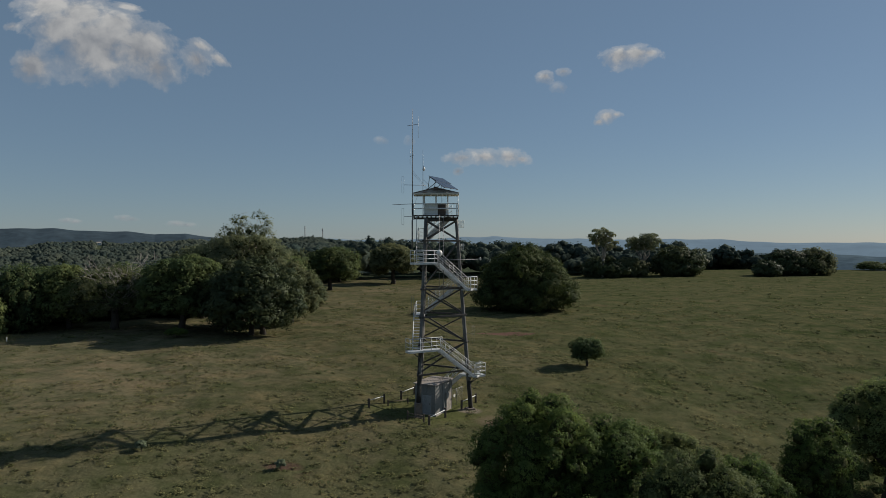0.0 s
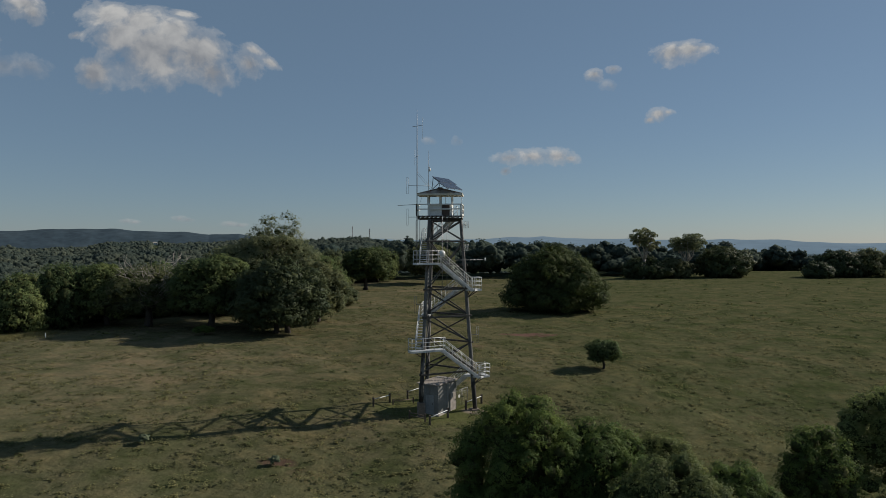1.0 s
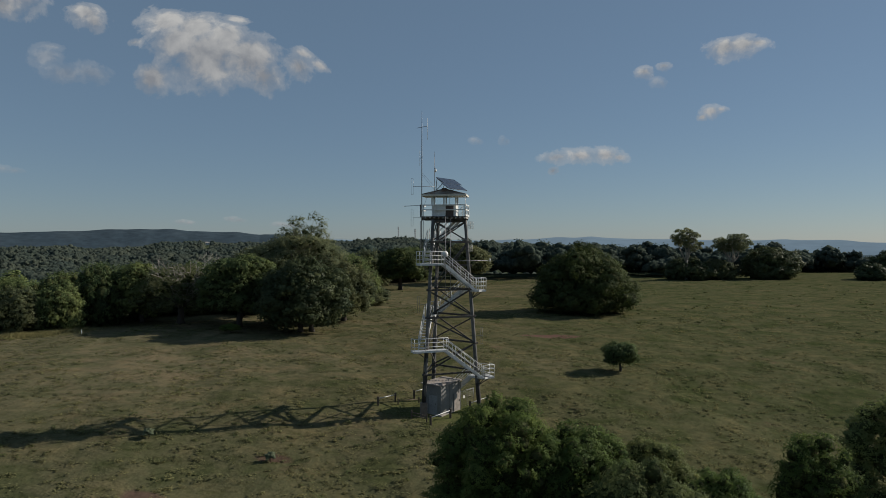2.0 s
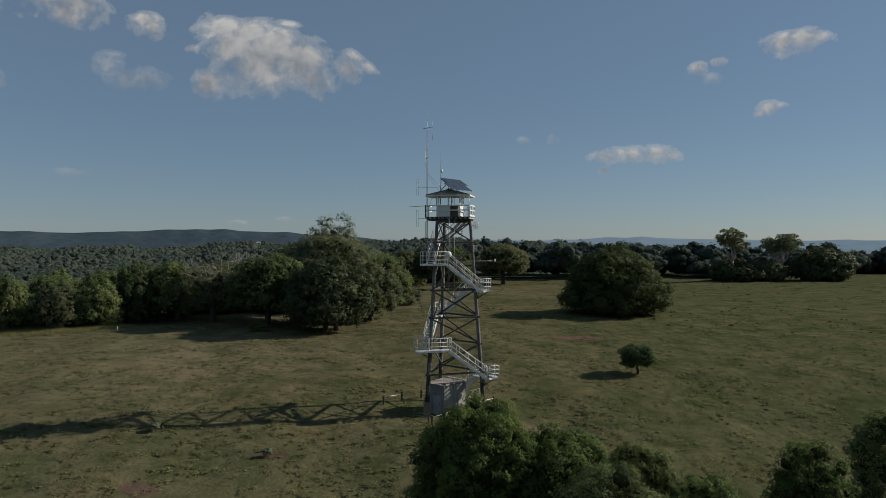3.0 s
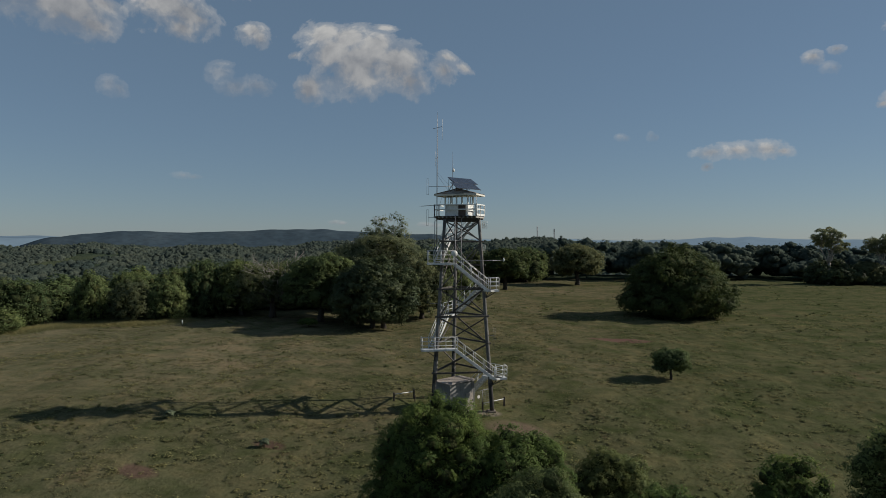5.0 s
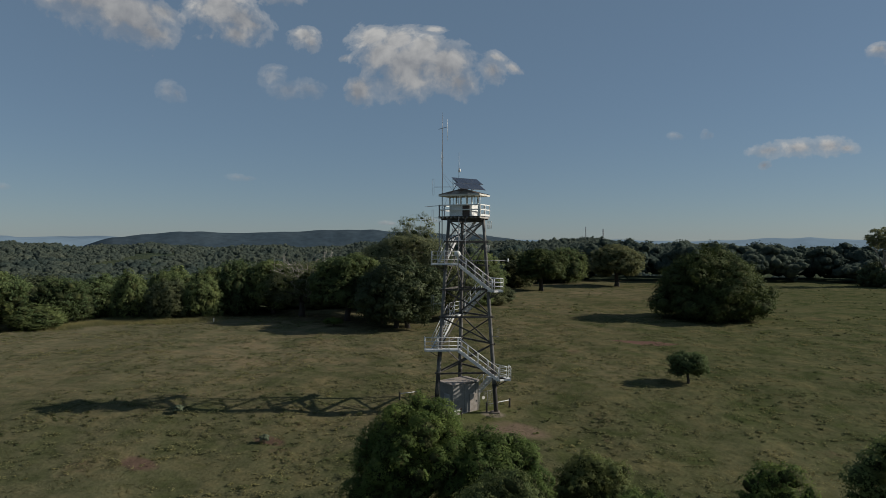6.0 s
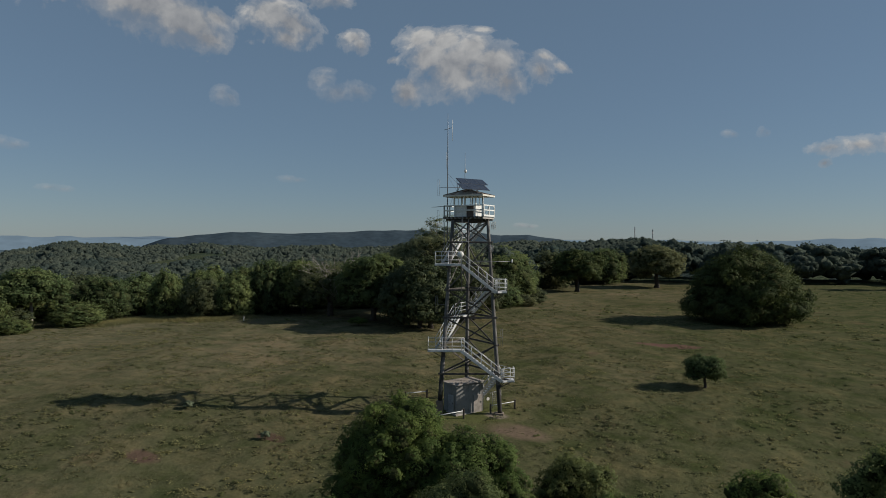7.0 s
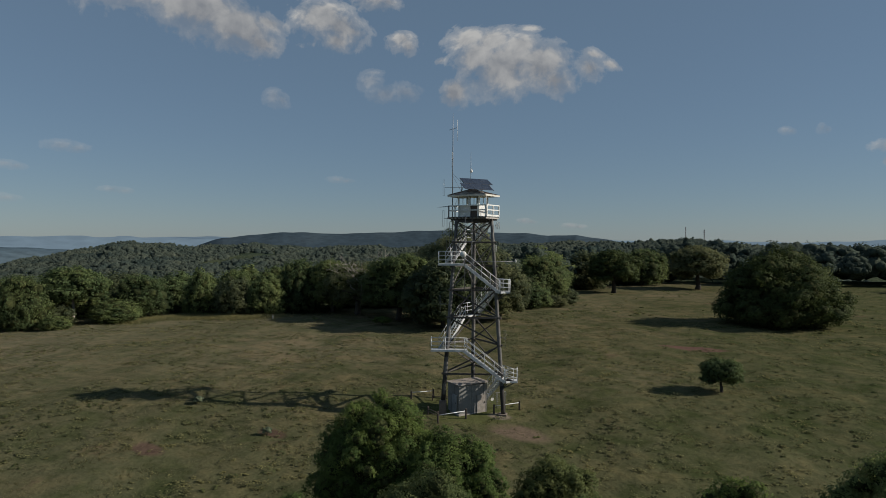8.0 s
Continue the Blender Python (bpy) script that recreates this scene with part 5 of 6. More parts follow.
# gum trees: tufts of leaves high on bare limbs
def build_gum(at, top, wide, seed, label, leaves, size, trunk_r, limbs=6, tufts=4, high_tufts=(), puff=1.0, core=0.0, droop=0.25):
    """An open gum tree: a pale trunk that forks into rising limbs, with flat tufts of leaves at their ends and sky between."""
    rng = np.random.default_rng(seed)
    tree = thing("eucalyptus_tree", (*at, lie(*at)), label, "tree")
    fork = top * rng.uniform(0.32, 0.4)
    path = limb_path((0, 0, -0.3), (rng.normal(0, 0.3), rng.normal(0, 0.3), fork), rng, 0.04)
    part("trunk", tube(new_bm(), path, [trunk_r * (1.3 - 0.1 * k) for k in range(6)], 10), BARK_PALE, tree)
    centres, radii = [], []
    for k in range(limbs):
        a = k * 2.4 + rng.uniform(-0.4, 0.4)
        out = wide * rng.uniform(0.25, 0.95)
        high = top * (1.0 - 0.32 * (out / wide) ** 2) * rng.uniform(0.86, 1.0)
        end = Vector((math.cos(a) * out, math.sin(a) * out, high - 0.07 * top))
        path = limb_path((0, 0, fork * rng.uniform(0.85, 1.0)), end, rng, 0.1)
        part("limb", tube(new_bm(), path, [trunk_r * (0.55 - 0.09 * q) for q in range(6)], 6), BARK_PALE, tree)
        for q in range(tufts):
            base = path[3 + q % 3]
            tip = base + Vector((rng.normal(0, 0.16) * wide, rng.normal(0, 0.16) * wide, rng.uniform(0.02, 0.1) * top))
            part("twig", tube(new_bm(), [base, (base + tip) / 2 + Vector((0, 0, -0.01 * top)), tip], [trunk_r * 0.16, trunk_r * 0.12, trunk_r * 0.05], 4), BARK_PALE, tree)
            r = wide * rng.uniform(0.13, 0.24) * puff
            centres.append(tip)
            radii.append((r, r, r * rng.uniform(0.45, 0.65)))
    for x, y, z, r in high_tufts:
        part("limb", tube(new_bm(), limb_path((0, 0, fork), (x, y, z - 0.6 * r), rng, 0.08), [trunk_r * (0.5 - 0.085 * q) for q in range(6)], 6), BARK_PALE, tree)
        centres.append((x, y, z))
        radii.append((r, r, r * 0.7))
    mesh = crown_mesh("crown", seed, centres, radii, leaves, size, LEAF_EUC, droop, -0.5, core)
    crown = new("crown", mesh)
    crown.parent = tree
    return tree


build_gum((-33.6, 113.0), 15.0, 8.4, 18, "tall gum tree with grey-green tufted crown behind the row", 60000, 0.12, 0.32, 17, 6, puff=1.05, core=0.3, droop=0.0,
          high_tufts=((-1.2, 0, 16.8, 0.9), (-0.3, 0.6, 17.5, 0.8), (2.5, 0, 17.8, 0.8), (3.4, 0.4, 17.4, 0.75), (4.1, -0.3, 16.3, 0.7), (1.0, 0, 15.2, 1.7), (-2.2, 0.2, 14.8, 1.8), (3.2, 0.3, 14.7, 1.7), (0.2, -0.8, 13.4, 2.2), (-3.6, 0, 12.8, 2.0), (4.4, 0, 12.6, 2.0)))
build_tree("eucalyptus_tree", (-42.5, 119.0), 6.5, 6.0, 3.0, 13.0, "olive gum tree with a layered crown behind the row", LEAF_EUC, 46, 24000, 0.19, 0.3, 44, 0.2, bark=BARK_PALE, core=0.45)
build_tree("eucalyptus_tree", (-90.9, 73.5), 6.4, 6.0, 3.6, 9.9, "gum tree with a pale bare trunk beside the woods", LEAF_VINE, 45, 16000, 0.19, 0.24, 34, 0.25, bark=BARK_PALE)

# two trees standing out in the far pasture
build_tree("pasture_tree", (-33.0, 196.0), 7.6, 7.2, 2.3, 12.2, "round shady tree standing in the far pasture", LEAF_DOME, 19, 20000, 0.27, 0.5, 44, 0.24)
build_tree("pasture_tree", (-17.0, 229.0), 8.2, 8.0, 2.6, 13.8, "ragged grey-green tree standing in the far pasture", LEAF_GREY, 20, 18000, 0.3, 0.6, 44, 0.24, core=0.7)

# the far clump: two gums, a dark round tree, bushes
build_gum((62.5, 264.0), 19.5, 7.6, 21, "tall open gum tree with pale trunk at the far pasture edge", 15000, 0.2, 0.4, 9, 7, puff=0.72)
build_gum((82.5, 277.0), 17.4, 10.0, 22, "broad open gum tree with pale trunk at the far pasture edge", 22000, 0.2, 0.42, 12, 6, puff=0.72)
build_tree("edge_tree", (97.5, 281.0), 10.5, 9.0, 0.3, 12.6, "broad dark tree beside the far gums", LEAF_DEEP, 23, 16000, 0.38, 0.5, 30, 0.3, belly=0.3, lowest=-0.95)
build_tree("edge_tree", (64.0, 268.0), 8.0, 7.0, 0.0, 8.5, "dark bushy tree under the far gums", LEAF_DEEP, 24, 12000, 0.36, 0.4, 26, 0.3, belly=0.3, lowest=-0.95)
build_tree("edge_tree", (77.0, 276.0), 7.0, 7.0, 0.0, 8.0, "dark bushy tree under the far gums", LEAF_GREY, 25, 12000, 0.36, 0.4, 26, 0.3, belly=0.3, lowest=-0.95)
build_tree("edge_tree", (146.0, 287.0), 9.5, 8.0, 0.0, 11.5, "broad dark tree on the far rise", LEAF_DEEP, 26, 14000, 0.36, 0.5, 28, 0.3, belly=0.3, lowest=-0.95)
build_tree("edge_tree", (159.0, 290.0), 9.5, 8.0, 0.3, 12.0, "broad olive tree on the far rise", LEAF_GREY, 27, 14000, 0.36, 0.5, 28, 0.3, belly=0.3, lowest=-0.95)
build_tree("shrub", (133.5, 277.0), 5.0, 4.5, 0.0, 6.0, "round dark shrub on the far rise", LEAF_DEEP, 28, 8000, 0.32, 0.2, 20, 0.34, category="shrub", belly=0.3, lowest=-0.95)

# shrubs and low trees on the slope in front of the tower: place, half widths, height of the top, ...
CLOSE = [
    ("wattle_tree", 5.6, 38.6, 4.0, 3.3, 5.3, "dense olive-green wattle tree with billowing leafy crown", LEAF_LIT, 31, 120000, 0.051, 0.14, 105, 0.165),
    ("wattle_tree", 10.0, 39.0, 3.3, 2.8, 4.1, "low olive-green wattle bush beside a taller one", LEAF_LIT, 32, 70000, 0.056, 0.1, 75, 0.18),
    ("shrub", 12.6, 33.2, 3.7, 2.4, 3.9, "grey-green leafy shrub on the slope before the tower", LEAF_DULL, 33, 70000, 0.05, 0.08, 75, 0.18),
    ("shrub", 6.4, 30.6, 1.6, 1.5, 2.7, "young bright green leafy shrub on the slope before the tower", LEAF_LIT, 38, 14000, 0.055, 0.06, 26, 0.3),
    ("shrub", 17.6, 39.2, 2.5, 2.2, 2.0, "olive-green leafy shrub beside the wattles", LEAF_LIT, 37, 36000, 0.055, 0.08, 50, 0.2),
    ("shrub", 14.6, 43.4, 2.6, 2.2, 2.2, "dull grey-green leafy shrub in the grass", LEAF_DULL, 34, 36000, 0.055, 0.08, 50, 0.2),
    ("shrub", 24.2, 43.4, 2.4, 2.0, 2.9, "olive-green leafy shrub in the grass", LEAF_LIT, 35, 26000, 0.055, 0.08, 32, 0.26),
    ("shrub", -21.0, 46.6, 0.42, 0.4, 0.5, "small pale broad-leaved weed bush in the grass", LEAF_PALE, 51, 420, 0.06, 0.02, 10, 0.3),
    ("shrub", -11.0, 45.4, 0.36, 0.34, lie(-11.0, 45.4) + 0.7, "small pale broad-leaved weed bush in the grass", LEAF_PALE, 52, 360, 0.06, 0.02, 9, 0.3),
    ("shrub", -37.3, 94.2, 1.5, 1.3, 2.2, "pale green sapling bush in front of the figs", LEAF_LIT, 39, 5000, 0.08, 0.05, 20, 0.3),
    ("edge_tree", 32.3, 48.2, 4.6, 4.0, 5.0, "dark green bushy tree on the slope", LEAF_VINE, 36, 60000, 0.07, 0.18, 90, 0.16),
]
for name, x, y, wide, deep, top, label, surface, seed, leaves, size, trunk_r, lobes, puff in CLOSE:
    build_tree(name, (x, y), wide, deep, 0.2, top - lie(x, y), label, surface, seed, leaves, size, trunk_r, lobes, puff, category="tree" if "tree" in name else "shrub", limbs=6, stems=2, core=0.62, calm=0.2, bunch=0.22 if wide > 2 else None, heart=0.66, lowest=-0.45)


# ---- woods: the edge trees as things, the rest as one mass ----
WOOD_EDGE = [  # x, y, half width, top, leaf kind
    (-87.5, 84.5, 5.4, 8.3, 0), (-67.0, 96.8, 3.8, 7.6, 1), (-71.8, 93.4, 3.6, 7.2, 2), (-89.0, 63.5, 4.9, 9.4, 0), (-84.5, 77.5, 4.4, 3.9, 1), (-80.3, 92.8, 3.5, 8.7, 1),
    (-65.0, 103.5, 4.8, 10.8, 0), (-89.5, 69.5, 3.0, 3.9, 2), (-92.0, 95.0, 5.4, 8.0, 1), (-76.0, 98.5, 4.2, 8.2, 0), (-80.5, 101.0, 4.4, 8.8, 0), (-73.0, 105.0, 4.8, 9.4, 0), (-97.0, 60.0, 5.6, 7.6, 2), (-99.0, 67.0, 5.4, 8.6, 0),
    (-102.0, 78.0, 6.0, 7.4, 1), (-104.0, 91.0, 6.0, 8.4, 2), (-97.5, 105.0, 5.4, 7.8, 0), (-86.0, 108.0, 6.0, 9.0, 1), (-78.0, 116.0, 5.8, 8.4, 2), (-66.0, 114.0, 6.0, 10.4, 0),
    (-56.0, 120.0, 5.8, 9.4, 1), (-47.0, 122.0, 5.2, 9.6, 2), (-45.0, 132.0, 6.5, 10.6, 0), (-36.0, 134.0, 5.4, 9.4, 2), (-34.0, 148.0, 6.5, 11.0, 0),
    (-48.0, 143.0, 7.0, 11.4, 2), (-42.0, 165.0, 7.5, 11.5, 0), (-50.0, 185.0, 8.0, 12.5, 1), (-46.0, 207.0, 7.5, 12.0, 2), (-37.0, 240.0, 8.0, 13.0, 0),
    (-29.5, 150.0, 3.5, 3.6, 2), (-28.0, 142.0, 2.6, 2.6, 2), (-30.5, 136.0, 4.0, 5.0, 1), (214.0, 337.0, 6.5, 4.6, 0), (228.0, 339.0, 7.0, 5.0, 2), (-82.5, 66.0, 2.4, 2.4, 1),
]
KINDS = []
for k, (surface, seed, label) in enumerate(((LEAF_FIG, 41, "leafy green tree at the edge of the woods"), (LEAF_VINE, 42, "olive-green vine-hung tree at the edge of the woods"), (LEAF_GREY, 43, "grey-green tree at the edge of the woods"))):
    KINDS.append((surface, seed, label))
first = {}
for i, (x, y, wide, top, kind) in enumerate(WOOD_EDGE):
    surface, seed, label = KINDS[kind]
    if kind not in first:
        first[kind] = (build_tree("woodland_tree", (x, y), wide, wide * 0.95, 0.0, top, label, surface, seed, 12000, 0.15, 0.3, 44, 0.22, group="woodland edge trees", limbs=5, lowest=-0.95, bunch=0.55, belly=0.34), wide, top)
    else:
        ob, w, h = first[kind]
        copy_thing(ob, pose(x, y, lie(x, y), 0, 0, 47 * i) @ Matrix.Diagonal((wide / w, wide / w, top / h, 1)))


def build_forest(name, spots, bunches, leaves, leaf_size, surface, label, seed):
    """Woods too far to tell the trees apart: joined crowns, each of uneven lumps, with leaves over the nearer ones."""
    rng = np.random.default_rng(seed)
    x, y, z, r, h = np.asarray(spots, float).T
    middle = np.stack([x, y, z + h * (0.5 if leaves else 0.2)], -1)
    full = np.stack([r * 0.8, r * 0.8, h * 0.42], -1)
    verts, tris, soft = blobs(rng, middle, full * (0.6 if leaves else 0.9), rough=0.16, ball=(ICO_V, ICO_F) if leaves else None)
    verts, tris, normals, start = [verts], [tris], [soft], len(verts)
    k = len(x) * bunches
    n = rng.normal(size=(k, 3))
    n[:, 2] = np.abs(n[:, 2]) * 1.1 - 0.25
    n /= np.linalg.norm(n, axis=1, keepdims=True)
    p = np.repeat(middle, bunches, 0) + n * np.repeat(full, bunches, 0) * (rng.uniform(0.68, 0.92, (k, 1)) if leaves else rng.uniform(0.75, 1.08, (k, 1)))
    size = np.repeat(r, bunches) * (rng.uniform(0.26, 0.46, k) if leaves else rng.uniform(0.16, 0.42, k))
    v, f, soft = blobs(rng, p - n * size[:, None] * 0.15, size * (0.75 if leaves else 1.0), 0.75, 0.2)
    verts.append(v)
    normals.append(soft)
    tris.append(f + start)
    start += len(v)
    quads = []
    if leaves:
        v, q, soft = bunch_leaves(rng, p, n, size * 0.62, leaves, leaf_size, 0.0, 0.4)
        verts.append(v)
        normals.append(soft)
        quads = [q + start]
    normals = np.concatenate(normals)
    if not leaves:  # the far crowns run together and catch the light evenly
        normals = normals * 0.6 + np.array([0, 0, 0.5])
        normals /= np.linalg.norm(normals, axis=1, keepdims=True)
    mesh = mesh_from(name, np.concatenate(verts), quads + [np.concatenate(tris)], [surface], normals=normals)
    return tagged(new(name, mesh), label, "woods", kind="stuff")


def wood_spots(seed, tries, near, far, gap, r_range, h_range, inside, low=1.0, emergent=1.15):
    rng = np.random.default_rng(seed)
    turn = np.radians(rng.uniform(-48, 76, tries))
    away = np.sqrt(rng.uniform(near**2, far**2, tries))
    x, y = -np.sin(turn) * away, np.cos(turn) * away
    z = height(x, y)
    out, taken = [], set()
    for px, py, pz, pa, pt in zip(x, y, z, away, np.degrees(turn)):
        cell = (round(px / gap), round(py / gap))
        if cell in taken or not inside(px, py, pa, pt):
            continue
        taken.add(cell)
        tall = np.interp(pt, (-30, -24, -12, -5, 0, 14, 19, 24), (0.9, 1.25, 1.3, 1.35, 1.42, 1.42, 1.0, low))
        out.append((px, py, pz - 0.5, rng.uniform(*r_range) * min(1.25, max(1.0, tall)), rng.uniform(*h_range) * tall * (emergent if rng.random() < 0.12 else 1.0)))
    return out


def in_woods(x, y, away, turn):
    """Beyond the line of the pasture's edge."""
    edge = np.interp(turn, WOOD_TURN, WOOD_EDGE_AWAY)
    return away > edge


def wood_fringe(x, y, away, turn):
    """The first rows of the woods, behind which the rest is out of sight."""
    return in_woods(x, y, away, turn) and not in_woods(x, y, away - 95, turn)


def valley_woods(x, y, away, turn):
    return turn > 16 or (turn > -30 and away > 700)


def thin_woods(x, y, away, turn):
    """The wooded ridge, with a few clearings."""
    if abs(turn - 27.1) < 0.36 and 1090 < away < 1262:
        return False
    return turn > -24 and (turn > 14 or away > 1000) and noise.noise((x * 0.006, y * 0.006, 7)) > -0.52


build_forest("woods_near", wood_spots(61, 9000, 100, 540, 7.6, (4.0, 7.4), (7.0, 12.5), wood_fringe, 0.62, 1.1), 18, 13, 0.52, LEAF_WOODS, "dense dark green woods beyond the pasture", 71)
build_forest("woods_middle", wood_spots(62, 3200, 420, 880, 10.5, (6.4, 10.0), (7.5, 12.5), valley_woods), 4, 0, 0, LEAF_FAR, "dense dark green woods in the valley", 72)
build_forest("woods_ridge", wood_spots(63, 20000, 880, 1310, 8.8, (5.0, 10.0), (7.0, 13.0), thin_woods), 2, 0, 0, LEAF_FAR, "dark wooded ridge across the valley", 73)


# two slim radio masts on the wooded ridge
def build_lattice(x, y, base, top, wide, label):
    m = thing("radio_mast", (x, y, base), label, "mast", "radio masts on the ridge")
    tall = top - base
    for k in range(3):
        a = k * math.tau / 3
        bar(m, "leg", (wide * math.cos(a), wide * math.sin(a), 0), (wide * 0.6 * math.cos(a), wide * 0.6 * math.sin(a), tall), 0.3)
    for i in range(12):
        z = tall * i / 12
        for k in range(3):
            a, b = k * math.tau / 3, (k + 1) * math.tau / 3
            bar(m, "brace", (wide * 0.8 * math.cos(a), wide * 0.8 * math.sin(a), z), (wide * 0.7 * math.cos(b), wide * 0.7 * math.sin(b), z + tall / 12), 0.14)
    for z, s in ((0.95, 0.9), (0.84, 1.1), (0.7, 1.0)):
        part("aerial_cluster", box(new_bm(), (0, 0, tall * z), (wide * 2 * s, wide * 2 * s, 2.2), 30, 0.3), ANTENNA, m)


build_lattice(-283.0, 1380.0, lie(-283, 1380), 47.0, 0.9, "slim lattice radio mast on the wooded ridge")
build_lattice(-238.0, 1330.0, lie(-238, 1330), 41.0, 1.1, "slim lattice radio mast on the wooded ridge")


def build_house(x, y, turn):
    """A low white house in a clearing on the far ridge."""
    h = thing("house", (x, y, lie(x, y)), "small white house with a grey roof in a ridge clearing", "house", turn=turn)
    part("wall", box(new_bm(), (0, 0, 1.6), (8.4, 5.6, 4.0), 0, 0.05), WHITE, h)
    bm = new_bm()
    ring = [bm.verts.new(v) for v in ((-4.7, -3.3, 3.5), (4.7, -3.3, 3.5), (4.7, 3.3, 3.5), (-4.7, 3.3, 3.5))]
    top = [bm.verts.new(v) for v in ((-2.6, 0, 5.2), (2.6, 0, 5.2))]
    for f in ((ring[0], ring[1], top[1], top[0]), (ring[2], ring[3], top[0], top[1]), (ring[1], ring[2], top[1]), (ring[3], ring[0], top[0]), ring[::-1]):
        bm.faces.new(f)
    part("roof", bm, PALE_ROOF, h, "pale grey hipped roof")
    for k in (-2.7, 0.1, 2.6):
        window = part("window", box(new_bm(), (k, -2.82, 2.1), (1.4, 0.08, 1.2), 0, 0.02), FRAME, h)
        part("sill", box(new_bm(), (k, -2.88, 1.45), (1.6, 0.14, 0.1)), WHITE, window)


build_house(-563.0, 1100.0, 27)


# ---- grass and weeds ----
def meadow_points(seed, count, near, far, power):
    rng = np.random.default_rng(seed)
    turn = np.radians(rng.uniform(-42, 72, count))
    away = near + (far - near) * rng.random(count) ** power
    x, y = 12 - np.sin(turn) * away, 4 + np.cos(turn) * away
    keep = np.hypot(x, y) < np.interp(np.degrees(np.arctan2(-x, y)), (-48, -33, -15, 0, 10, 14, 18, 30, 52, 60, 76), (430, 420, 295, 255, 240, 172, 131, 130, 131, 128, 138))
    keep &= ~((np.abs(x + 0.7) < 2.6) & (np.abs(y - 59.3) < 2.4))
    x, y = x[keep], y[keep]
    return rng, x, y, height(x, y)


def build_grass(name, seed, count, near, far, power, blades, tall, wide, label, threshold):
    """Tufts of dry blades, thicker in patches."""
    rng, x, y, z = meadow_points(seed, count, near, far, power)
    thick = np.array([noise.noise((a * 0.16, b * 0.16, seed)) + 0.5 * noise.noise((a * 0.7, b * 0.7, seed)) for a, b in zip(x, y)])
    keep = thick > threshold
    x, y, z, thick = x[keep], y[keep], z[keep], thick[keep]
    n = len(x) * blades
    gx, gy, gz = (np.repeat(v, blades) for v in (x, y, z))
    size = np.repeat(0.6 + 0.8 * rng.random(len(x)) + 0.5 * np.clip(thick, 0, 1), blades)
    a = rng.uniform(0, math.tau, n)
    spread = rng.random(n) * 0.22 * size
    fx, fy = gx + np.cos(a) * spread, gy + np.sin(a) * spread
    b = rng.uniform(0, math.tau, n)
    h, w = tall * size * rng.uniform(0.5, 1.1, n), wide * size
    lean = rng.uniform(0.8, 2.4, n) * h
    base = np.stack([fx, fy, gz - 0.06], -1)
    side = np.stack([np.cos(b) * w, np.sin(b) * w, 0 * w], -1)
    tip = base + np.stack([np.cos(a) * lean, np.sin(a) * lean, h + 0.05], -1)
    verts = np.stack([base - side, base + side, tip], 1).reshape(-1, 3)
    mesh = mesh_from(name, verts, np.arange(3 * n).reshape(-1, 3), [GRASS])
    return tagged(new(name, mesh), label, "grass", kind="stuff")


build_grass("grass", 81, 42000, 20, 110, 0.8, 6, 0.085, 0.03, "dry olive and straw pasture grass in tufts", -0.75)
build_grass("grass_far", 82, 16000, 100, 260, 0.9, 5, 0.11, 0.07, "dry olive and straw pasture grass in tufts", -0.5)


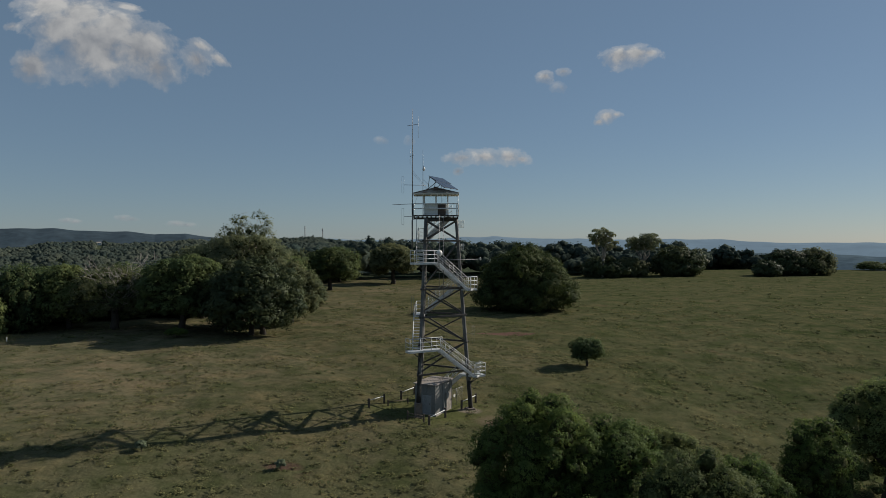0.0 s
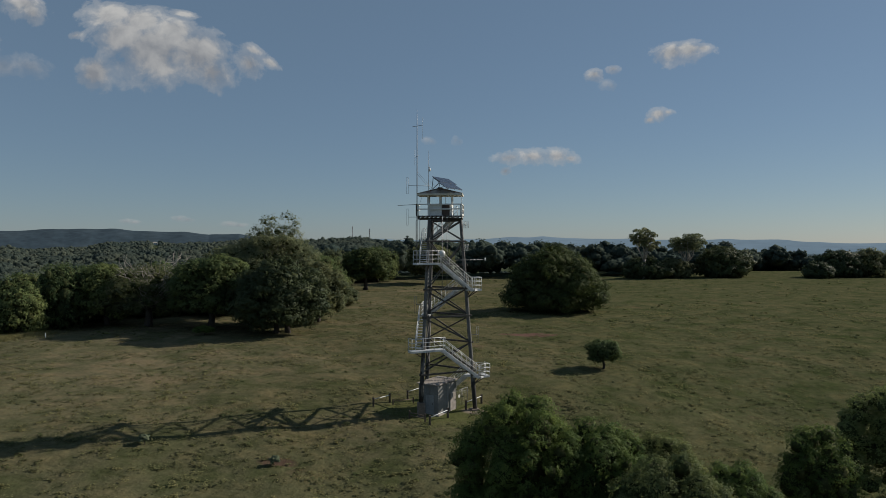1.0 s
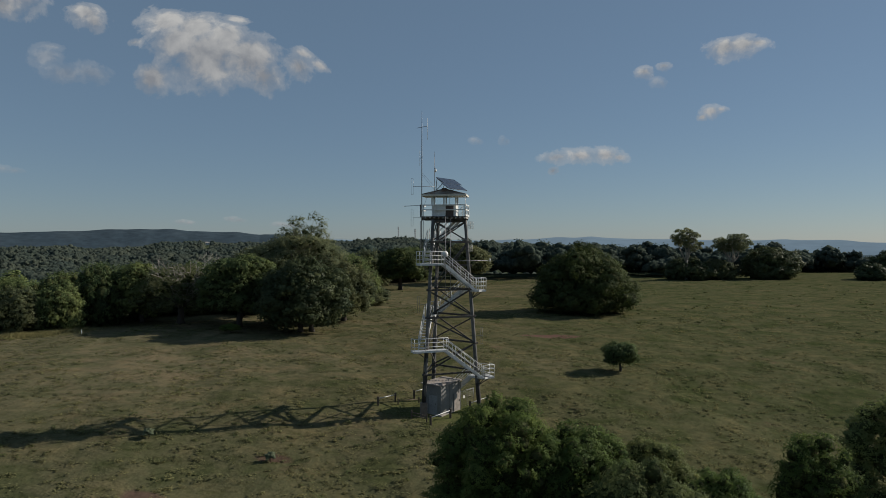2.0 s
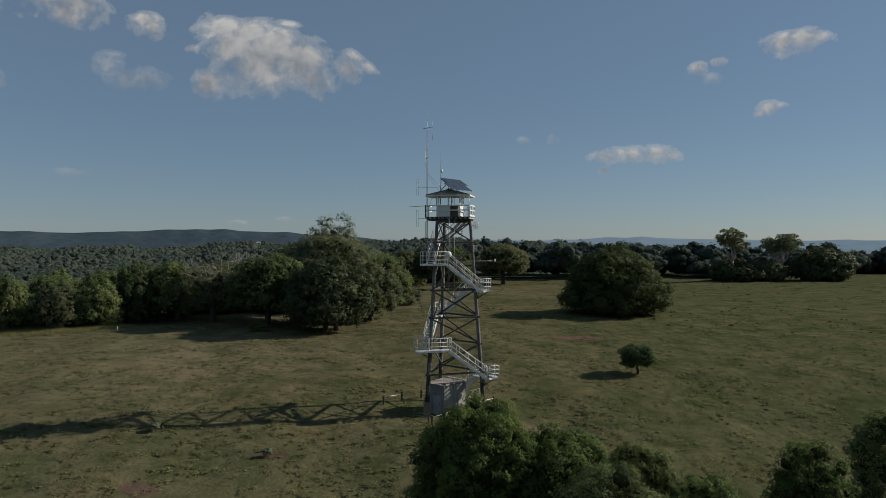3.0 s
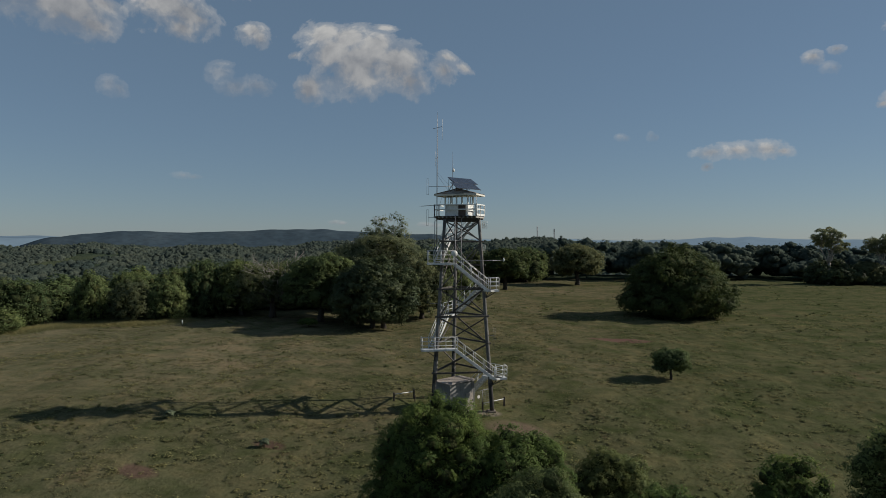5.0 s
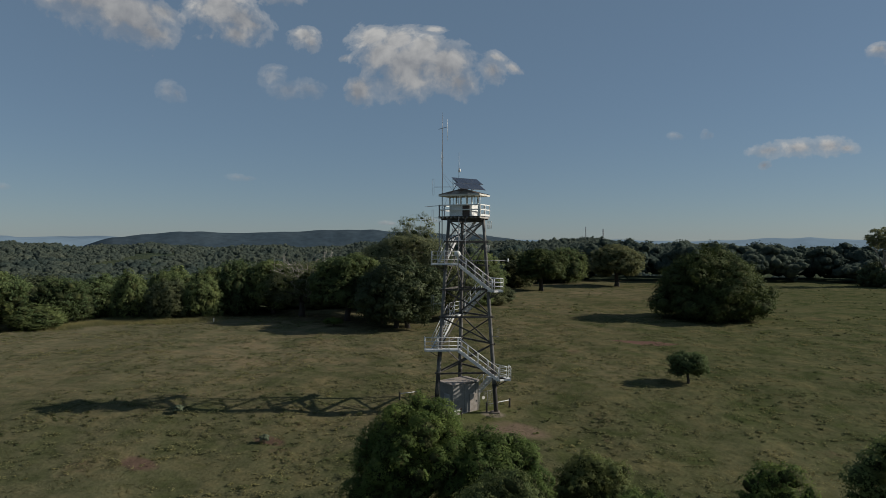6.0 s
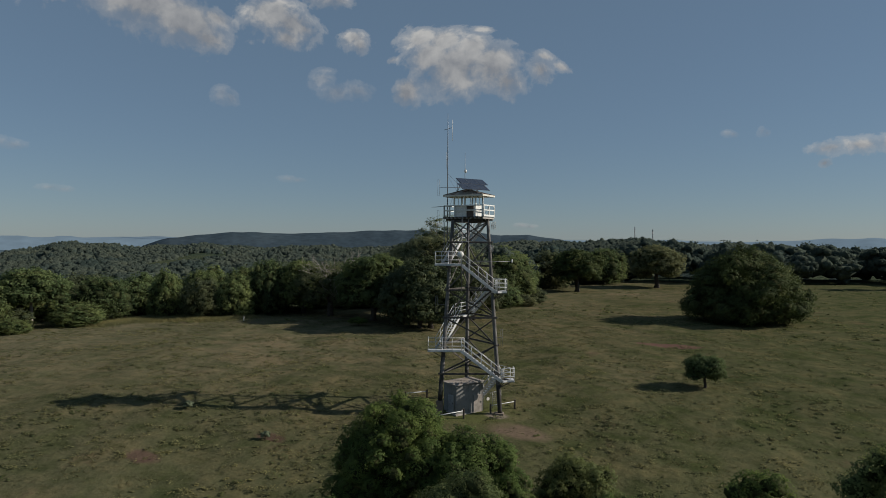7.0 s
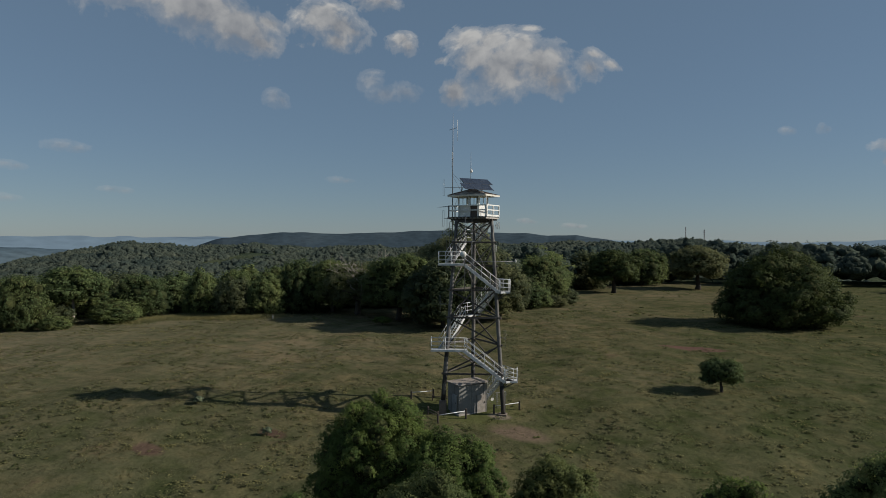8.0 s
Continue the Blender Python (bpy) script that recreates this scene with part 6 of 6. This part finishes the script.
def build_tall_grass(name, seed, line, width, count, tall, label):
    """A bank of tall pale seeding grass along a line."""
    rng = np.random.default_rng(seed)
    t = rng.random(count) * (len(line) - 1)
    i = np.minimum(t.astype(int), len(line) - 2)
    pts = np.asarray(line, float)
    xy = pts[i] + (pts[i + 1] - pts[i]) * (t - i)[:, None] + rng.normal(0, width, (count, 2))
    a, b = rng.uniform(0, math.tau, count), rng.uniform(0, math.tau, count)
    h = tall * rng.uniform(0.4, 1.1, count)
    base = np.stack([xy[:, 0], xy[:, 1], height(xy[:, 0], xy[:, 1]) - 0.06], -1)
    side = np.stack([np.cos(b), np.sin(b), 0 * b], -1) * 0.035
    lean = rng.uniform(0.4, 1.4, count) * h
    tip = base + np.stack([np.cos(a) * lean, np.sin(a) * lean, h], -1)
    verts = np.stack([base - side, base + side, tip], 1).reshape(-1, 3)
    mesh = mesh_from(name, verts, np.arange(3 * count).reshape(-1, 3), [PALE_GRASS])
    return tagged(new(name, mesh), label, "grass", kind="stuff")


build_tall_grass("tall_grass", 95, [(-80.5, 79), (-80, 86), (-75.5, 90), (-68, 91.5), (-63, 95.5)], 1.5, 26000, 0.7, "tall pale grass along the edge of the woods")


def build_weeds(name, seed, count, near, far, power, leaves, size, reach, label, threshold, surface, flat=0.7):
    """Low clumps of leafy weeds and tussocks scattered in the grass."""
    rng, x, y, z = meadow_points(seed, count, near, far, power)
    thick = np.array([noise.noise((a * 0.09, b * 0.09, seed)) for a, b in zip(x, y)])
    keep = thick > threshold
    x, y, z = x[keep], y[keep], z[keep]
    count = len(x)
    r = reach * rng.uniform(0.4, 1.3, count) * np.where(rng.random(count) < 0.12, 1.7, 1.0)
    heads = 3
    p = np.repeat(np.stack([x, y, z + 0.1 * r], -1), heads, 0) + rng.normal(0, 0.55, (count * heads, 3)) * np.repeat(r, heads)[:, None] * np.array([1, 1, 0.0])
    n = rng.normal(0, 0.35, (count * heads, 3)) + np.array([0, 0, 1])
    n /= np.linalg.norm(n, axis=1, keepdims=True)
    v, q, soft = bunch_leaves(rng, p, n, np.repeat(r, heads) * rng.uniform(0.35, 0.65, count * heads), leaves // heads, size, 0.0, 0.25)
    low = np.repeat(p[:, 2], len(v) // len(p))
    v[:, 2] = low + (v[:, 2] - low) * flat
    soft = soft * 0.6 + np.array([0, 0, 0.6])
    mesh = mesh_from(name, v, q, [surface], None, soft / np.linalg.norm(soft, axis=1, keepdims=True))
    return tagged(new(name, mesh), label, "weeds", kind="stuff")


build_weeds("weeds", 91, 2400, 22, 130, 0.85, 36, 0.08, 0.42, "low green weed clumps scattered in the pasture", 0.0, WEED)
build_weeds("tussocks", 93, 11500, 22, 150, 0.85, 24, 0.085, 0.5, "rounded tussocks of olive grass in the pasture", -0.12, TUSSOCK, 0.55)
build_weeds("weeds_far", 92, 2000, 110, 290, 0.9, 24, 0.2, 0.5, "low dark tussocks scattered over the far pasture", 0.0, WEED)
